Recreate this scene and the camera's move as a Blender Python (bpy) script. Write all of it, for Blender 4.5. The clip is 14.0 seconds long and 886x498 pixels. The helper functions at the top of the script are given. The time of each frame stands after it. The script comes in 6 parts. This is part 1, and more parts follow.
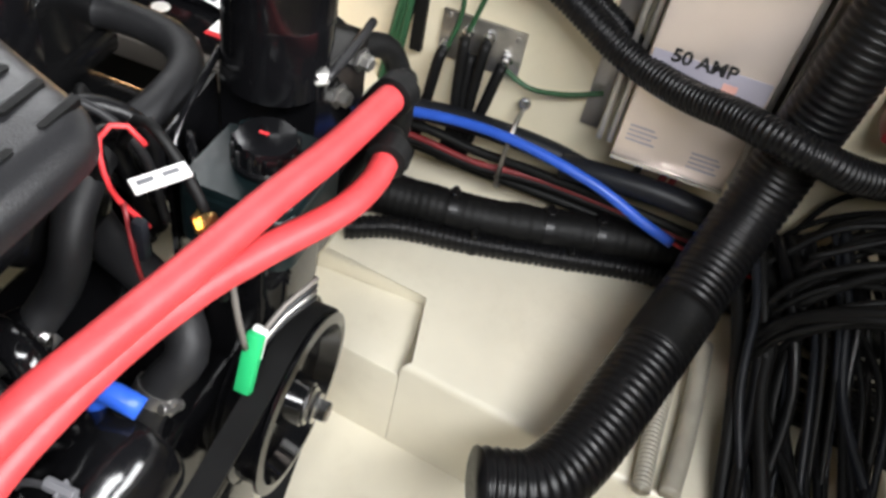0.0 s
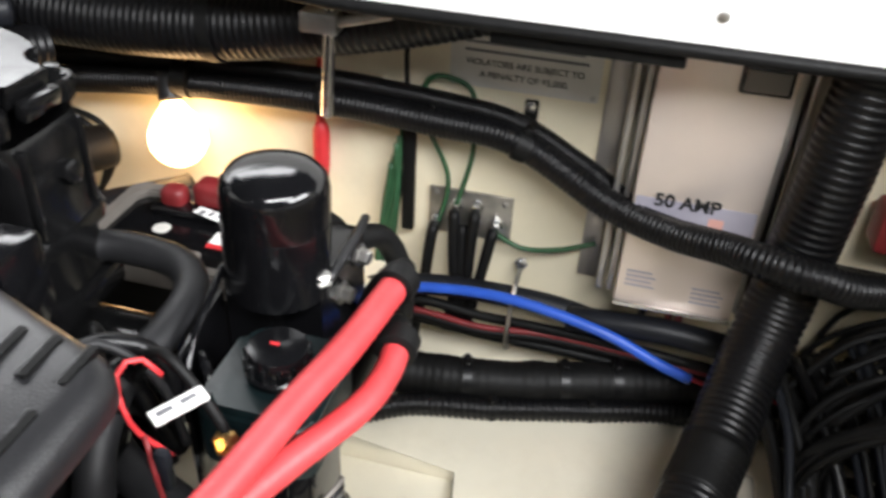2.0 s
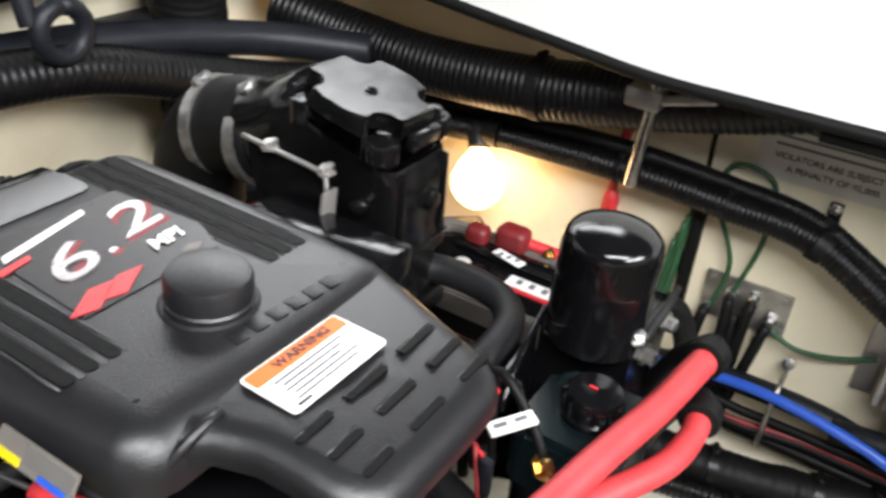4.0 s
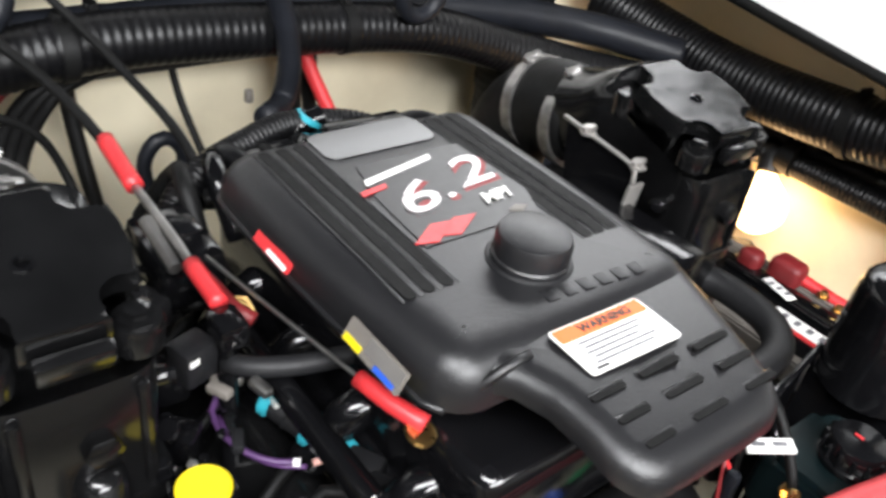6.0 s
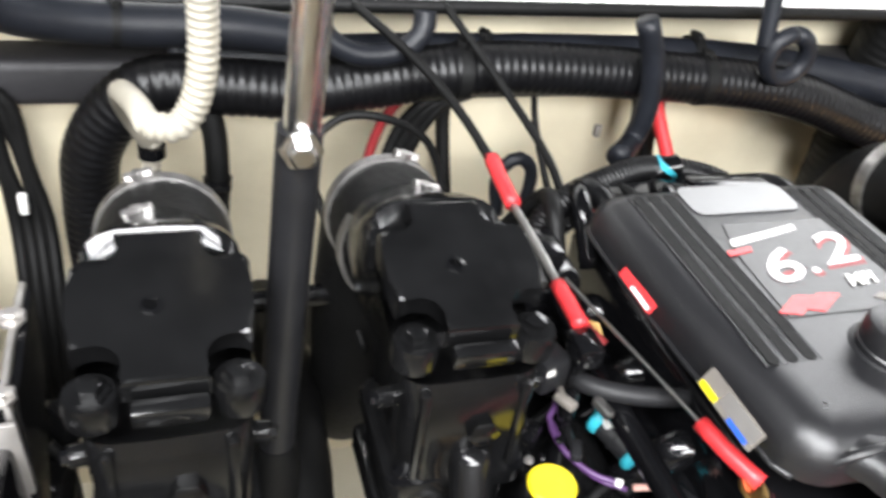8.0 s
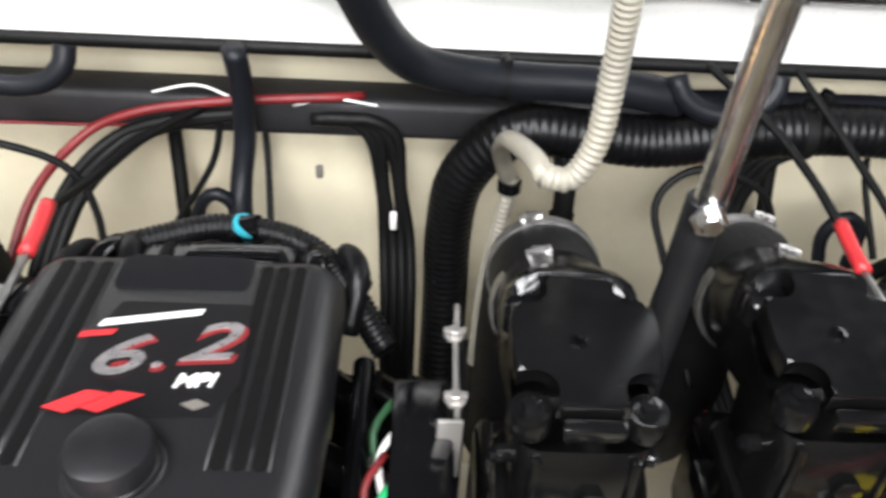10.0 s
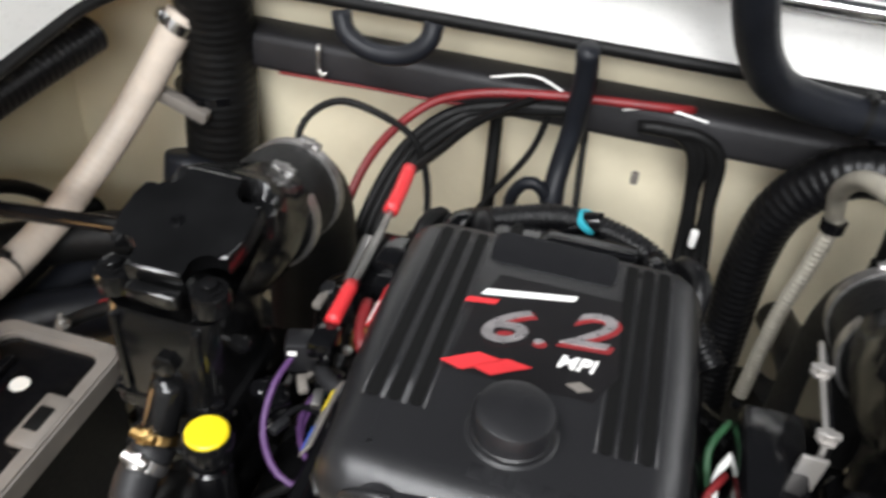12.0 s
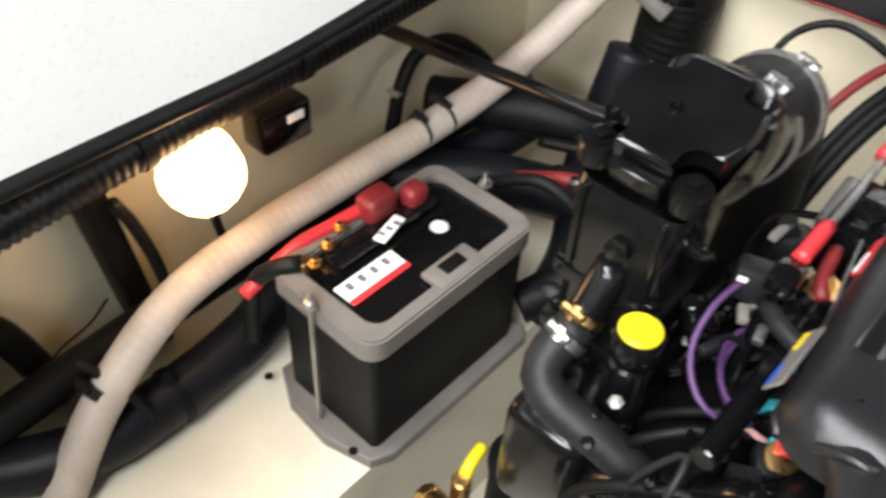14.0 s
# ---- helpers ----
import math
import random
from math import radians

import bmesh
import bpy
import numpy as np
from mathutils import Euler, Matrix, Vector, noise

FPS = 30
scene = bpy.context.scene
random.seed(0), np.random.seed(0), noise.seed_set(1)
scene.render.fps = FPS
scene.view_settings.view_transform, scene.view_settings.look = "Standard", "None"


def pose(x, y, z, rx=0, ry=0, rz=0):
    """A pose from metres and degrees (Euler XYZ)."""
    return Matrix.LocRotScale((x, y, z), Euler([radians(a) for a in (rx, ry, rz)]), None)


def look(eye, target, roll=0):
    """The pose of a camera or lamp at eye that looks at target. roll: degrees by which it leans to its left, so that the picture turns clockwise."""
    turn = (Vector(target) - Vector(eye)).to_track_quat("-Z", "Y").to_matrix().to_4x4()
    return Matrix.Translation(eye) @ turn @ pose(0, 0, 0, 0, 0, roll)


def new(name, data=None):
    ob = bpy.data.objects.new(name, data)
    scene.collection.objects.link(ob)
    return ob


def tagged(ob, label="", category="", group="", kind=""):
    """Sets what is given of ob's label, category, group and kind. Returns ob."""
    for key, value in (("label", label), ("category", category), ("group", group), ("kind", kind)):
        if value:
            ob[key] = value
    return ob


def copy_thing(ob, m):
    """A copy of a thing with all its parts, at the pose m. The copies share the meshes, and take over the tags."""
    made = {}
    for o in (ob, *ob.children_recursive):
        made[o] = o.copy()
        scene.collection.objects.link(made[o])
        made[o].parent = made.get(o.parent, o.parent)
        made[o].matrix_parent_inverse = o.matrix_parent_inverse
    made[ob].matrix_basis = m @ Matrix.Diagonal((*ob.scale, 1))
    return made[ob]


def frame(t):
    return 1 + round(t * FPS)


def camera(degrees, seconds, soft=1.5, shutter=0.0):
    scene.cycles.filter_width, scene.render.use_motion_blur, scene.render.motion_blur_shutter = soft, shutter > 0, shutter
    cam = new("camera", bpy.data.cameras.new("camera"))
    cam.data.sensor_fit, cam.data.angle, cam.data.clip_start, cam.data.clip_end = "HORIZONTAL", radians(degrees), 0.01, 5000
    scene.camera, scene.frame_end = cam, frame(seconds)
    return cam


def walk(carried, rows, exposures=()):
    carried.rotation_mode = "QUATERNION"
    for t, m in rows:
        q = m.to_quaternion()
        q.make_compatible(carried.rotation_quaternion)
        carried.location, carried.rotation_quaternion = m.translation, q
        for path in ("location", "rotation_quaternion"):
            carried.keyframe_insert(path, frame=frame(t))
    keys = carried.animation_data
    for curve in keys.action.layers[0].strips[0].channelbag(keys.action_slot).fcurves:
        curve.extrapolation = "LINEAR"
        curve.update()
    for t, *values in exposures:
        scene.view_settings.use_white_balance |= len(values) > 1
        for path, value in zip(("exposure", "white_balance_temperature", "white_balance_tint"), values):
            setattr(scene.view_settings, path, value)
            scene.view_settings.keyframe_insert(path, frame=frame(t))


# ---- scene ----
cam = camera(55.96, 14.0, soft=3.0, shutter=0.5)
# seconds, eye, yaw to the left, pitch up, roll
ROWS = [
    (0.0, 0.228, 0.917, 1.222, -79.28, -45.25, 13.01),
    (0.5, 0.220, 0.917, 1.238, -77.65, -41.73, 9.97),
    (1.0, 0.220, 0.914, 1.262, -76.75, -32.20, 8.08),
    (1.5, 0.239, 0.906, 1.247, -78.90, -35.91, 3.41),
    (2.0, 0.232, 0.922, 1.246, -76.74, -34.73, 2.94),
    (2.5, 0.213, 0.951, 1.248, -71.82, -33.24, 2.75),
    (5.0, 0.102, 1.011, 1.272, -50.98, -31.89, 6.20),
    (5.5, 0.087, 1.013, 1.274, -45.57, -32.64, 6.83),
    (6.0, 0.061, 1.016, 1.280, -41.72, -33.98, 8.74),
    (6.5, 0.037, 1.011, 1.283, -37.89, -34.36, 9.86),
    (7.0, 0.009, 1.020, 1.278, -32.90, -36.02, 10.55),
    (7.5, -0.020, 1.016, 1.290, -27.78, -37.02, 10.21),
    (8.0, -0.050, 1.021, 1.318, -21.37, -35.40, 8.69),
    (10.5, -0.243, 0.969, 1.396, 1.48, -36.19, 3.09),
    (11.0, -0.291, 0.958, 1.399, 5.01, -35.63, 3.49),
    (11.5, -0.328, 0.949, 1.400, 7.72, -35.84, 4.25),
    (12.0, -0.362, 0.945, 1.390, 12.25, -37.34, 5.30),
    (12.5, -0.379, 0.940, 1.388, 20.54, -38.22, 3.41),
    (13.0, -0.415, 0.913, 1.367, 27.00, -39.27, 3.92),
    (13.5, -0.449, 0.906, 1.353, 33.43, -42.16, 4.35),
    (14.0, -0.480, 0.900, 1.338, 39.40, -44.24, 4.23),
]
EXPOSURES = [(0.0, 0.0), (0.5, 0.08), (1.5, -0.28), (2.0, 0.02), (2.5, 0.0), (5.0, -0.18), (6.5, 0.06), (7.5, 0.38), (8.2, 0.50), (10.3, -0.25), (11.0, -0.42), (12.0, -0.48), (13.0, -0.45), (14.0, -0.18)]
walk(cam, [(t, pose(x, y, z, 90 + pitch, 0, yaw) @ pose(0, 0, 0, 0, 0, roll)) for t, x, y, z, yaw, pitch, roll in ROWS], EXPOSURES)

# ---- light ----
world = bpy.data.worlds.new("world")
scene.world = world
world.use_nodes = True
wn = world.node_tree.nodes
wn["Background"].inputs["Color"].default_value = (0.80, 0.88, 1.0, 1)
wn["Background"].inputs["Strength"].default_value = 0.07


def fill_light(eye, target, size, power):
    lamp = bpy.data.lights.new("fill_light", "AREA")
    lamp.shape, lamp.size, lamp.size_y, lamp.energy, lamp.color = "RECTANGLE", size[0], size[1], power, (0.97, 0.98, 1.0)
    new("fill_light", lamp).matrix_world = look(eye, target)


# unseen area lamps added over and ahead of the open hatch
fill_light((-0.7, 0.15, 2.8), (0.3, 1.1, 0.5), (2.2, 0.5), 140)
fill_light((0.1, -1.3, 2.45), (0.0, 1.9, 0.85), (2.4, 0.6), 175)

# two more added lamps, unseen and further off, beyond the starboard quarter, for sheen
fill_light((2.55, 3.65, 2.42), (0.4, 1.5, 0.95), (2.8, 0.7), 42)
fill_light((2.95, 2.75, 3.15), (0.5, 1.4, 0.9), (2.4, 0.6), 55)

# ---- materials ----
def mat(name, base, rough=0.5, metal=0.0, vary=0.25, scale=18.0, bump=0.15, fine=160.0, coat=0.0, dirt=None, dirt_amount=0.5, shine=0.5):
    m = bpy.data.materials.new(name)
    m.use_nodes = True
    nt = m.node_tree
    n, l = nt.nodes, nt.links
    b = n["Principled BSDF"]
    tc = n.new("ShaderNodeTexCoord")
    big = n.new("ShaderNodeTexNoise")
    big.inputs["Scale"].default_value, big.inputs["Detail"].default_value = scale, 6
    small = n.new("ShaderNodeTexNoise")
    small.inputs["Scale"].default_value, small.inputs["Detail"].default_value = fine, 4
    l.new(tc.outputs["Object"], big.inputs["Vector"])
    l.new(tc.outputs["Object"], small.inputs["Vector"])
    ramp = n.new("ShaderNodeMapRange")
    ramp.inputs[1].default_value, ramp.inputs[2].default_value = 0.3, 0.7
    ramp.inputs[3].default_value, ramp.inputs[4].default_value = 1 - vary, 1 + vary
    l.new(big.outputs["Fac"], ramp.inputs[0])
    mul = n.new("ShaderNodeVectorMath")
    mul.operation = "SCALE"
    mul.inputs[0].default_value = base
    l.new(ramp.outputs[0], mul.inputs["Scale"])
    colour = mul.outputs[0]
    if dirt:
        spot = n.new("ShaderNodeTexNoise")
        spot.inputs["Scale"].default_value, spot.inputs["Detail"].default_value, spot.inputs["Roughness"].default_value = scale * 0.35, 9, 0.7
        l.new(tc.outputs["Object"], spot.inputs["Vector"])
        cut = n.new("ShaderNodeMapRange")
        cut.inputs[1].default_value, cut.inputs[2].default_value, cut.inputs[3].default_value, cut.inputs[4].default_value = 0.5, 0.78, 0.0, dirt_amount
        l.new(spot.outputs["Fac"], cut.inputs[0])
        mix = n.new("ShaderNodeMix")
        mix.data_type = "RGBA"
        l.new(cut.outputs[0], mix.inputs[0])
        l.new(colour, mix.inputs[6])
        mix.inputs[7].default_value = (*dirt, 1)
        colour = mix.outputs[2]
    l.new(colour, b.inputs["Base Color"])
    rr = n.new("ShaderNodeMapRange")
    rr.inputs[3].default_value, rr.inputs[4].default_value = max(0.03, rough - 0.12), min(1, rough + 0.12)
    l.new(small.outputs["Fac"], rr.inputs[0])
    l.new(rr.outputs[0], b.inputs["Roughness"])
    b.inputs["Metallic"].default_value = metal
    b.inputs["Specular IOR Level"].default_value = shine
    b.inputs["Coat Weight"].default_value = coat
    b.inputs["Coat Roughness"].default_value = 0.12
    if bump:
        bp = n.new("ShaderNodeBump")
        bp.inputs["Strength"].default_value, bp.inputs["Distance"].default_value = bump, 0.001
        l.new(small.outputs["Fac"], bp.inputs["Height"])
        l.new(bp.outputs[0], b.inputs["Normal"])
    return m


def glow(name, colour, strength):
    m = bpy.data.materials.new(name)
    m.use_nodes = True
    b = m.node_tree.nodes["Principled BSDF"]
    b.inputs["Base Color"].default_value = (0.9, 0.85, 0.75, 1)
    b.inputs["Emission Color"].default_value = (*colour, 1)
    b.inputs["Emission Strength"].default_value = strength
    return m


GELCOAT = mat("cream_gelcoat", (0.74, 0.67, 0.50), 0.42, vary=0.07, scale=5, bump=0.3, fine=60, dirt=(0.33, 0.26, 0.15), dirt_amount=0.35)
FLOORGEL = mat("cream_bilge_paint", (0.74, 0.69, 0.56), 0.35, vary=0.07, scale=6, bump=0.25, fine=50, coat=0.3, dirt=(0.35, 0.29, 0.18), dirt_amount=0.4)
DECK = mat("white_deck_gelcoat", (0.86, 0.85, 0.82), 0.3, vary=0.03, scale=5, bump=0.05, coat=0.3)
DARKGEL = mat("grey_underdeck", (0.011, 0.0105, 0.012), 0.6, vary=0.35, scale=9, bump=0.4)
BLACK = mat("black_enamel", (0.0035, 0.0035, 0.004), 0.13, vary=0.3, scale=14, bump=0.06, fine=160, shine=0.45)
CAST = mat("black_cast_iron_paint", (0.0042, 0.0042, 0.0044), 0.17, vary=0.3, scale=20, bump=0.10, fine=55, shine=0.42)
RUBBER = mat("black_rubber", (0.004, 0.004, 0.004), 0.54, vary=0.3, scale=25, bump=0.3, shine=0.2)
HOSE = mat("grey_rubber_hose", (0.0115, 0.0115, 0.0125), 0.52, vary=0.25, scale=25, bump=0.3, shine=0.3)
LOOM = mat("black_corrugated_plastic", (0.0035, 0.0035, 0.004), 0.36, vary=0.25, scale=30, bump=0.12, shine=0.28)
COVER = mat("charcoal_plastic", (0.0095, 0.0095, 0.0105), 0.34, vary=0.08, scale=12, bump=0.35, fine=700, shine=0.55)
# Black for recesses drawn flush: the shade inside them is put into the colour.
SLOTSHADE = mat("slot_shade_black", (0.003, 0.003, 0.003), 0.6, vary=0.1, shine=0.15)
DECALBLACK = mat("black_decal", (0.006, 0.0055, 0.006), 0.36, vary=0.1, bump=0.0, shine=0.45)
CHROME = mat("bright_steel", (0.72, 0.72, 0.72), 0.22, metal=1.0, vary=0.12, scale=40, bump=0.15)
STEEL = mat("dull_steel", (0.45, 0.44, 0.42), 0.4, metal=1.0, vary=0.2, scale=40, bump=0.3)
BANDSTEEL = mat("ridged_band_steel", (0.36, 0.35, 0.34), 0.32, metal=0.9, vary=0.3, scale=90, bump=0.5, fine=260)
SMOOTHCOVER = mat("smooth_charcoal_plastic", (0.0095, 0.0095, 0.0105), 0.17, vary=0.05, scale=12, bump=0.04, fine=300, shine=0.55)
# Warm base: the bulb's reflected tint is put into the colour.
ALU = mat("brushed_aluminium", (0.74, 0.64, 0.57), 0.36, metal=0.45, vary=0.05, scale=8, bump=0.08, fine=300)
ALUDARK = mat("aluminium_rail", (0.42, 0.40, 0.38), 0.45, metal=0.8, vary=0.12, scale=9, bump=0.2)
BRASS = mat("brass", (0.65, 0.42, 0.16), 0.3, metal=1.0, vary=0.2, scale=40)
RED = mat("red_rubber_hose", (0.56, 0.045, 0.05), 0.5, vary=0.2, scale=26, bump=0.3, dirt=(0.12, 0.02, 0.02), dirt_amount=0.6)
REDPLASTIC = mat("red_plastic", (0.55, 0.03, 0.035), 0.4, vary=0.12, scale=20)
REDDARK = mat("dark_red_rubber", (0.17, 0.012, 0.014), 0.5, vary=0.25, scale=20)
YELLOW = mat("yellow_plastic", (0.68, 0.53, 0.01), 0.42, vary=0.06, scale=20)
BLUE = mat("blue_cable", (0.02, 0.09, 0.50), 0.4, vary=0.12, scale=20)
DARKBLUE = mat("dark_blue_rubber", (0.008, 0.009, 0.012), 0.45, vary=0.2, scale=25, shine=0.25)
CYAN = mat("teal_plastic", (0.03, 0.34, 0.42), 0.45, vary=0.12, scale=20)
PURPLE = mat("purple_wire", (0.075, 0.030, 0.105), 0.45, vary=0.1)
PINK = mat("pink_wire", (0.65, 0.35, 0.30), 0.45, vary=0.1)
GREEN = mat("green_plastic", (0.02, 0.42, 0.14), 0.4, vary=0.15)
SILVER = mat("silver_print", (0.46, 0.43, 0.43), 0.30, metal=0.7, vary=0.3, scale=60, bump=0.0)
DARKGREEN = mat("green_wire", (0.02, 0.075, 0.03), 0.5, vary=0.2)
TEALTANK = mat("dark_teal_tank", (0.0045, 0.010, 0.011), 0.34, vary=0.2, scale=18, shine=0.3)
WHITE = mat("white_label", (0.82, 0.81, 0.78), 0.45, vary=0.04, bump=0.05)
WHITEHOSE = mat("milky_hose", (0.34, 0.315, 0.26), 0.35, vary=0.1, scale=30, dirt=(0.42, 0.36, 0.26), dirt_amount=0.4)
PIPE = mat("dirty_white_hose", (0.52, 0.45, 0.38), 0.5, vary=0.12, scale=22, bump=0.4, dirt=(0.25, 0.19, 0.14), dirt_amount=0.55)
GREYPLASTIC = mat("grey_plastic", (0.15, 0.135, 0.12), 0.5, vary=0.15, scale=20, bump=0.3)
DARKGREY = mat("dark_grey_plastic", (0.010, 0.010, 0.011), 0.42, vary=0.15, scale=25, shine=0.35)
ORANGE = mat("orange_print", (0.75, 0.13, 0.012), 0.45, vary=0.04, bump=0.0)
INK = mat("black_print", (0.02, 0.02, 0.02), 0.5, vary=0.1, bump=0.0)
GREYINK = mat("grey_print", (0.13, 0.13, 0.14), 0.5, vary=0.1, bump=0.0)
BAND = mat("lilac_grey_print", (0.36, 0.34, 0.40), 0.45, vary=0.1, bump=0.0)
SIGN = mat("sign_plate", (0.60, 0.58, 0.54), 0.45, vary=0.05, scale=20, bump=0.05)
BULB = glow("lit_bulb", (1.0, 0.58, 0.24), 14.0)


# ---- shapes ----
def smooth(bm, angle=0.6):
    for f in bm.faces:
        f.smooth = True
    for e in bm.edges:
        if len(e.link_faces) == 2 and e.calc_face_angle(0) > angle:
            e.smooth = False


def part(name, bm, material, parent=None, label=""):
    smooth(bm)
    me = bpy.data.meshes.new(name)
    bm.to_mesh(me)
    bm.free()
    me.materials.append(material)
    ob = new(name, me)
    if parent:
        ob.parent = parent
        world_of = parent.matrix_basis.copy()
        if parent.parent:
            world_of = parent.parent.matrix_basis @ parent.matrix_parent_inverse @ parent.matrix_basis
        ob.matrix_parent_inverse = world_of.inverted()
    if label:
        tagged(ob, label)
    return ob


def thing(name, at, label, category, group="", kind=""):
    ob = new(name)
    ob.empty_display_size = 0.02
    ob.matrix_basis = Matrix.Translation(at)
    return tagged(ob, label, category, group, kind)


def single(name, bm, material, label, category, kind="", group=""):
    return tagged(part(name, bm, material), label, category, group, kind)


def box(c, s, bevel=0.004, m=None, seg=2):
    bm = bmesh.new()
    bmesh.ops.create_cube(bm, size=1.0, matrix=Matrix.Diagonal((*s, 1)))
    if bevel:
        bmesh.ops.bevel(bm, geom=bm.edges[:], offset=min(bevel, min(s) * 0.45), segments=seg, affect="EDGES", profile=0.5)
    bmesh.ops.transform(bm, matrix=Matrix.Translation(c) @ (m or Matrix()), verts=bm.verts)
    return bm


def merge(*bms):
    out = bms[0]
    for b in bms[1:]:
        me = bpy.data.meshes.new("t")
        b.to_mesh(me)
        b.free()
        out.from_mesh(me)
        bpy.data.meshes.remove(me)
    return out


def axis_turn(d):
    return Vector(d).to_track_quat("Z", "Y").to_matrix().to_4x4()


def lathe(profile, at, direction=(0, 0, 1), n=28):
    """profile: rows of radius, height along direction."""
    bm = bmesh.new()
    rings = []
    for r, h in profile:
        rings.append([bm.verts.new((max(r, 1e-5) * math.cos(2 * math.pi * k / n), max(r, 1e-5) * math.sin(2 * math.pi * k / n), h)) for k in range(n)])
    for a, b in zip(rings, rings[1:]):
        for k in range(n):
            bm.faces.new((a[k], a[(k + 1) % n], b[(k + 1) % n], b[k]))
    bm.faces.new(rings[0][::-1])
    bm.faces.new(rings[-1])
    bmesh.ops.transform(bm, matrix=Matrix.Translation(at) @ axis_turn(direction), verts=bm.verts)
    return bm


def rod(a, b, r, n=16, bevel=0.15):
    a, b = Vector(a), Vector(b)
    h = (b - a).length
    e = min(r * bevel, h * 0.3)
    return lathe([(r - e, 0), (r, e), (r, h - e), (r - e, h)], a, b - a, n)


def spline(pts, step):
    """Evenly spaced points along a smooth curve through pts."""
    p = [Vector(q) for q in pts]
    p = [p[0] * 2 - p[1]] + p + [p[-1] * 2 - p[-2]]
    raw = []
    for i in range(1, len(p) - 2):
        a, b, c, d = p[i - 1:i + 3]
        k = max(4, int((c - b).length / step * 2))
        for j in range(k):
            t = j / k
            raw.append(0.5 * ((2 * b) + (c - a) * t + (2 * a - 5 * b + 4 * c - d) * t * t + (3 * b - a - 3 * c + d) * t ** 3))
    raw.append(p[-2])
    out, carry = [raw[0]], 0.0
    for a, b in zip(raw, raw[1:]):
        length = (b - a).length
        while carry + length >= step:
            t = (step - carry) / length
            a = a + (b - a) * t
            out.append(a)
            length, carry = (b - a).length, 0.0
        carry += length
    if (out[-1] - raw[-1]).length > step * 0.2:
        out.append(raw[-1])
    return out


def tube(pts, r, n=12, step=0.012, ribs=0.0, depth=0.10, jitter=0.0):
    """A hose through pts; ribs: distance between its corrugations, depth: their share of the radius."""
    if ribs:
        step = ribs / 4
    line = spline(pts, step)
    bm = bmesh.new()
    up = Vector((0.31, 0.2, 0.93))
    rings = []
    for i, q in enumerate(line):
        d = (line[min(i + 1, len(line) - 1)] - line[max(i - 1, 0)]).normalized()
        u = (up - d * up.dot(d)).normalized()
        up = u
        v = d.cross(u)
        k = r * (1 + (depth * (1, 0.55, -1, 0.55)[i % 4] if ribs else 0))
        if jitter:
            k *= 1 + jitter * noise.noise(q * 30)
        rings.append([bm.verts.new(q + k * (u * math.cos(2 * math.pi * j / n) + v * math.sin(2 * math.pi * j / n))) for j in range(n)])
    for a, b in zip(rings, rings[1:]):
        for j in range(n):
            bm.faces.new((a[j], a[(j + 1) % n], b[(j + 1) % n], b[j]))
    bm.faces.new(rings[0][::-1])
    bm.faces.new(rings[-1])
    return bm


def slab(outline, z0, z1, bevel=0.004, seg=2, m=None, taper=1.0):
    """A closed outline in x and y, drawn up from z0 to z1; taper: the top's size."""
    bm = bmesh.new()
    cx = sum(p[0] for p in outline) / len(outline)
    cy = sum(p[1] for p in outline) / len(outline)
    low = [bm.verts.new((x, y, z0)) for x, y in outline]
    top = [bm.verts.new((cx + (x - cx) * taper, cy + (y - cy) * taper, z1)) for x, y in outline]
    bm.faces.new(low[::-1])
    cap = bm.faces.new(top)
    for k in range(len(low)):
        j = (k + 1) % len(low)
        bm.faces.new((low[k], low[j], top[j], top[k]))
    if bevel:
        bmesh.ops.bevel(bm, geom=list(cap.edges), offset=bevel, segments=seg, affect="EDGES", profile=0.5)
    bmesh.ops.recalc_face_normals(bm, faces=bm.faces)
    for f in bm.faces:
        if len(f.verts) > 6:
            for e in f.edges:
                e.smooth = False
    if m:
        bmesh.ops.transform(bm, matrix=m, verts=bm.verts)
    return bm


def rounded(x0, y0, x1, y1, r, n=5):
    out = []
    for cx, cy, a in ((x1 - r, y0 + r, -90), (x1 - r, y1 - r, 0), (x0 + r, y1 - r, 90), (x0 + r, y0 + r, 180)):
        out += [(cx + r * math.cos(radians(a + 90 * k / n)), cy + r * math.sin(radians(a + 90 * k / n))) for k in range(n + 1)]
    return out


def loft(sections):
    """Sections: equal rings of places, joined and capped."""
    bm = bmesh.new()
    rings = [[bm.verts.new(p) for p in s] for s in sections]
    n = len(rings[0])
    for a, b in zip(rings, rings[1:]):
        for k in range(n):
            bm.faces.new((a[k], a[(k + 1) % n], b[(k + 1) % n], b[k]))
    bm.faces.new(rings[0][::-1])
    bm.faces.new(rings[-1])
    bmesh.ops.recalc_face_normals(bm, faces=bm.faces)
    return bm


def words(body, size, m, depth=0.0006, shear=0.0, bold=0.0):
    cu = bpy.data.curves.new("words", "FONT")
    cu.body, cu.size, cu.extrude, cu.align_x, cu.align_y, cu.shear, cu.offset = body, size, depth, "CENTER", "CENTER", shear, bold
    ob = bpy.data.objects.new("words", cu)
    me = bpy.data.meshes.new_from_object(ob)
    bm = bmesh.new()
    bm.from_mesh(me)
    bpy.data.objects.remove(ob)
    bpy.data.curves.remove(cu)
    bpy.data.meshes.remove(me)
    bmesh.ops.transform(bm, matrix=m, verts=bm.verts)
    return bm


def quadplate(pts, thick=0.001, m=None):
    """A thin plate with corners pts in x and y."""
    return slab(pts, 0, thick, 0, m=m)


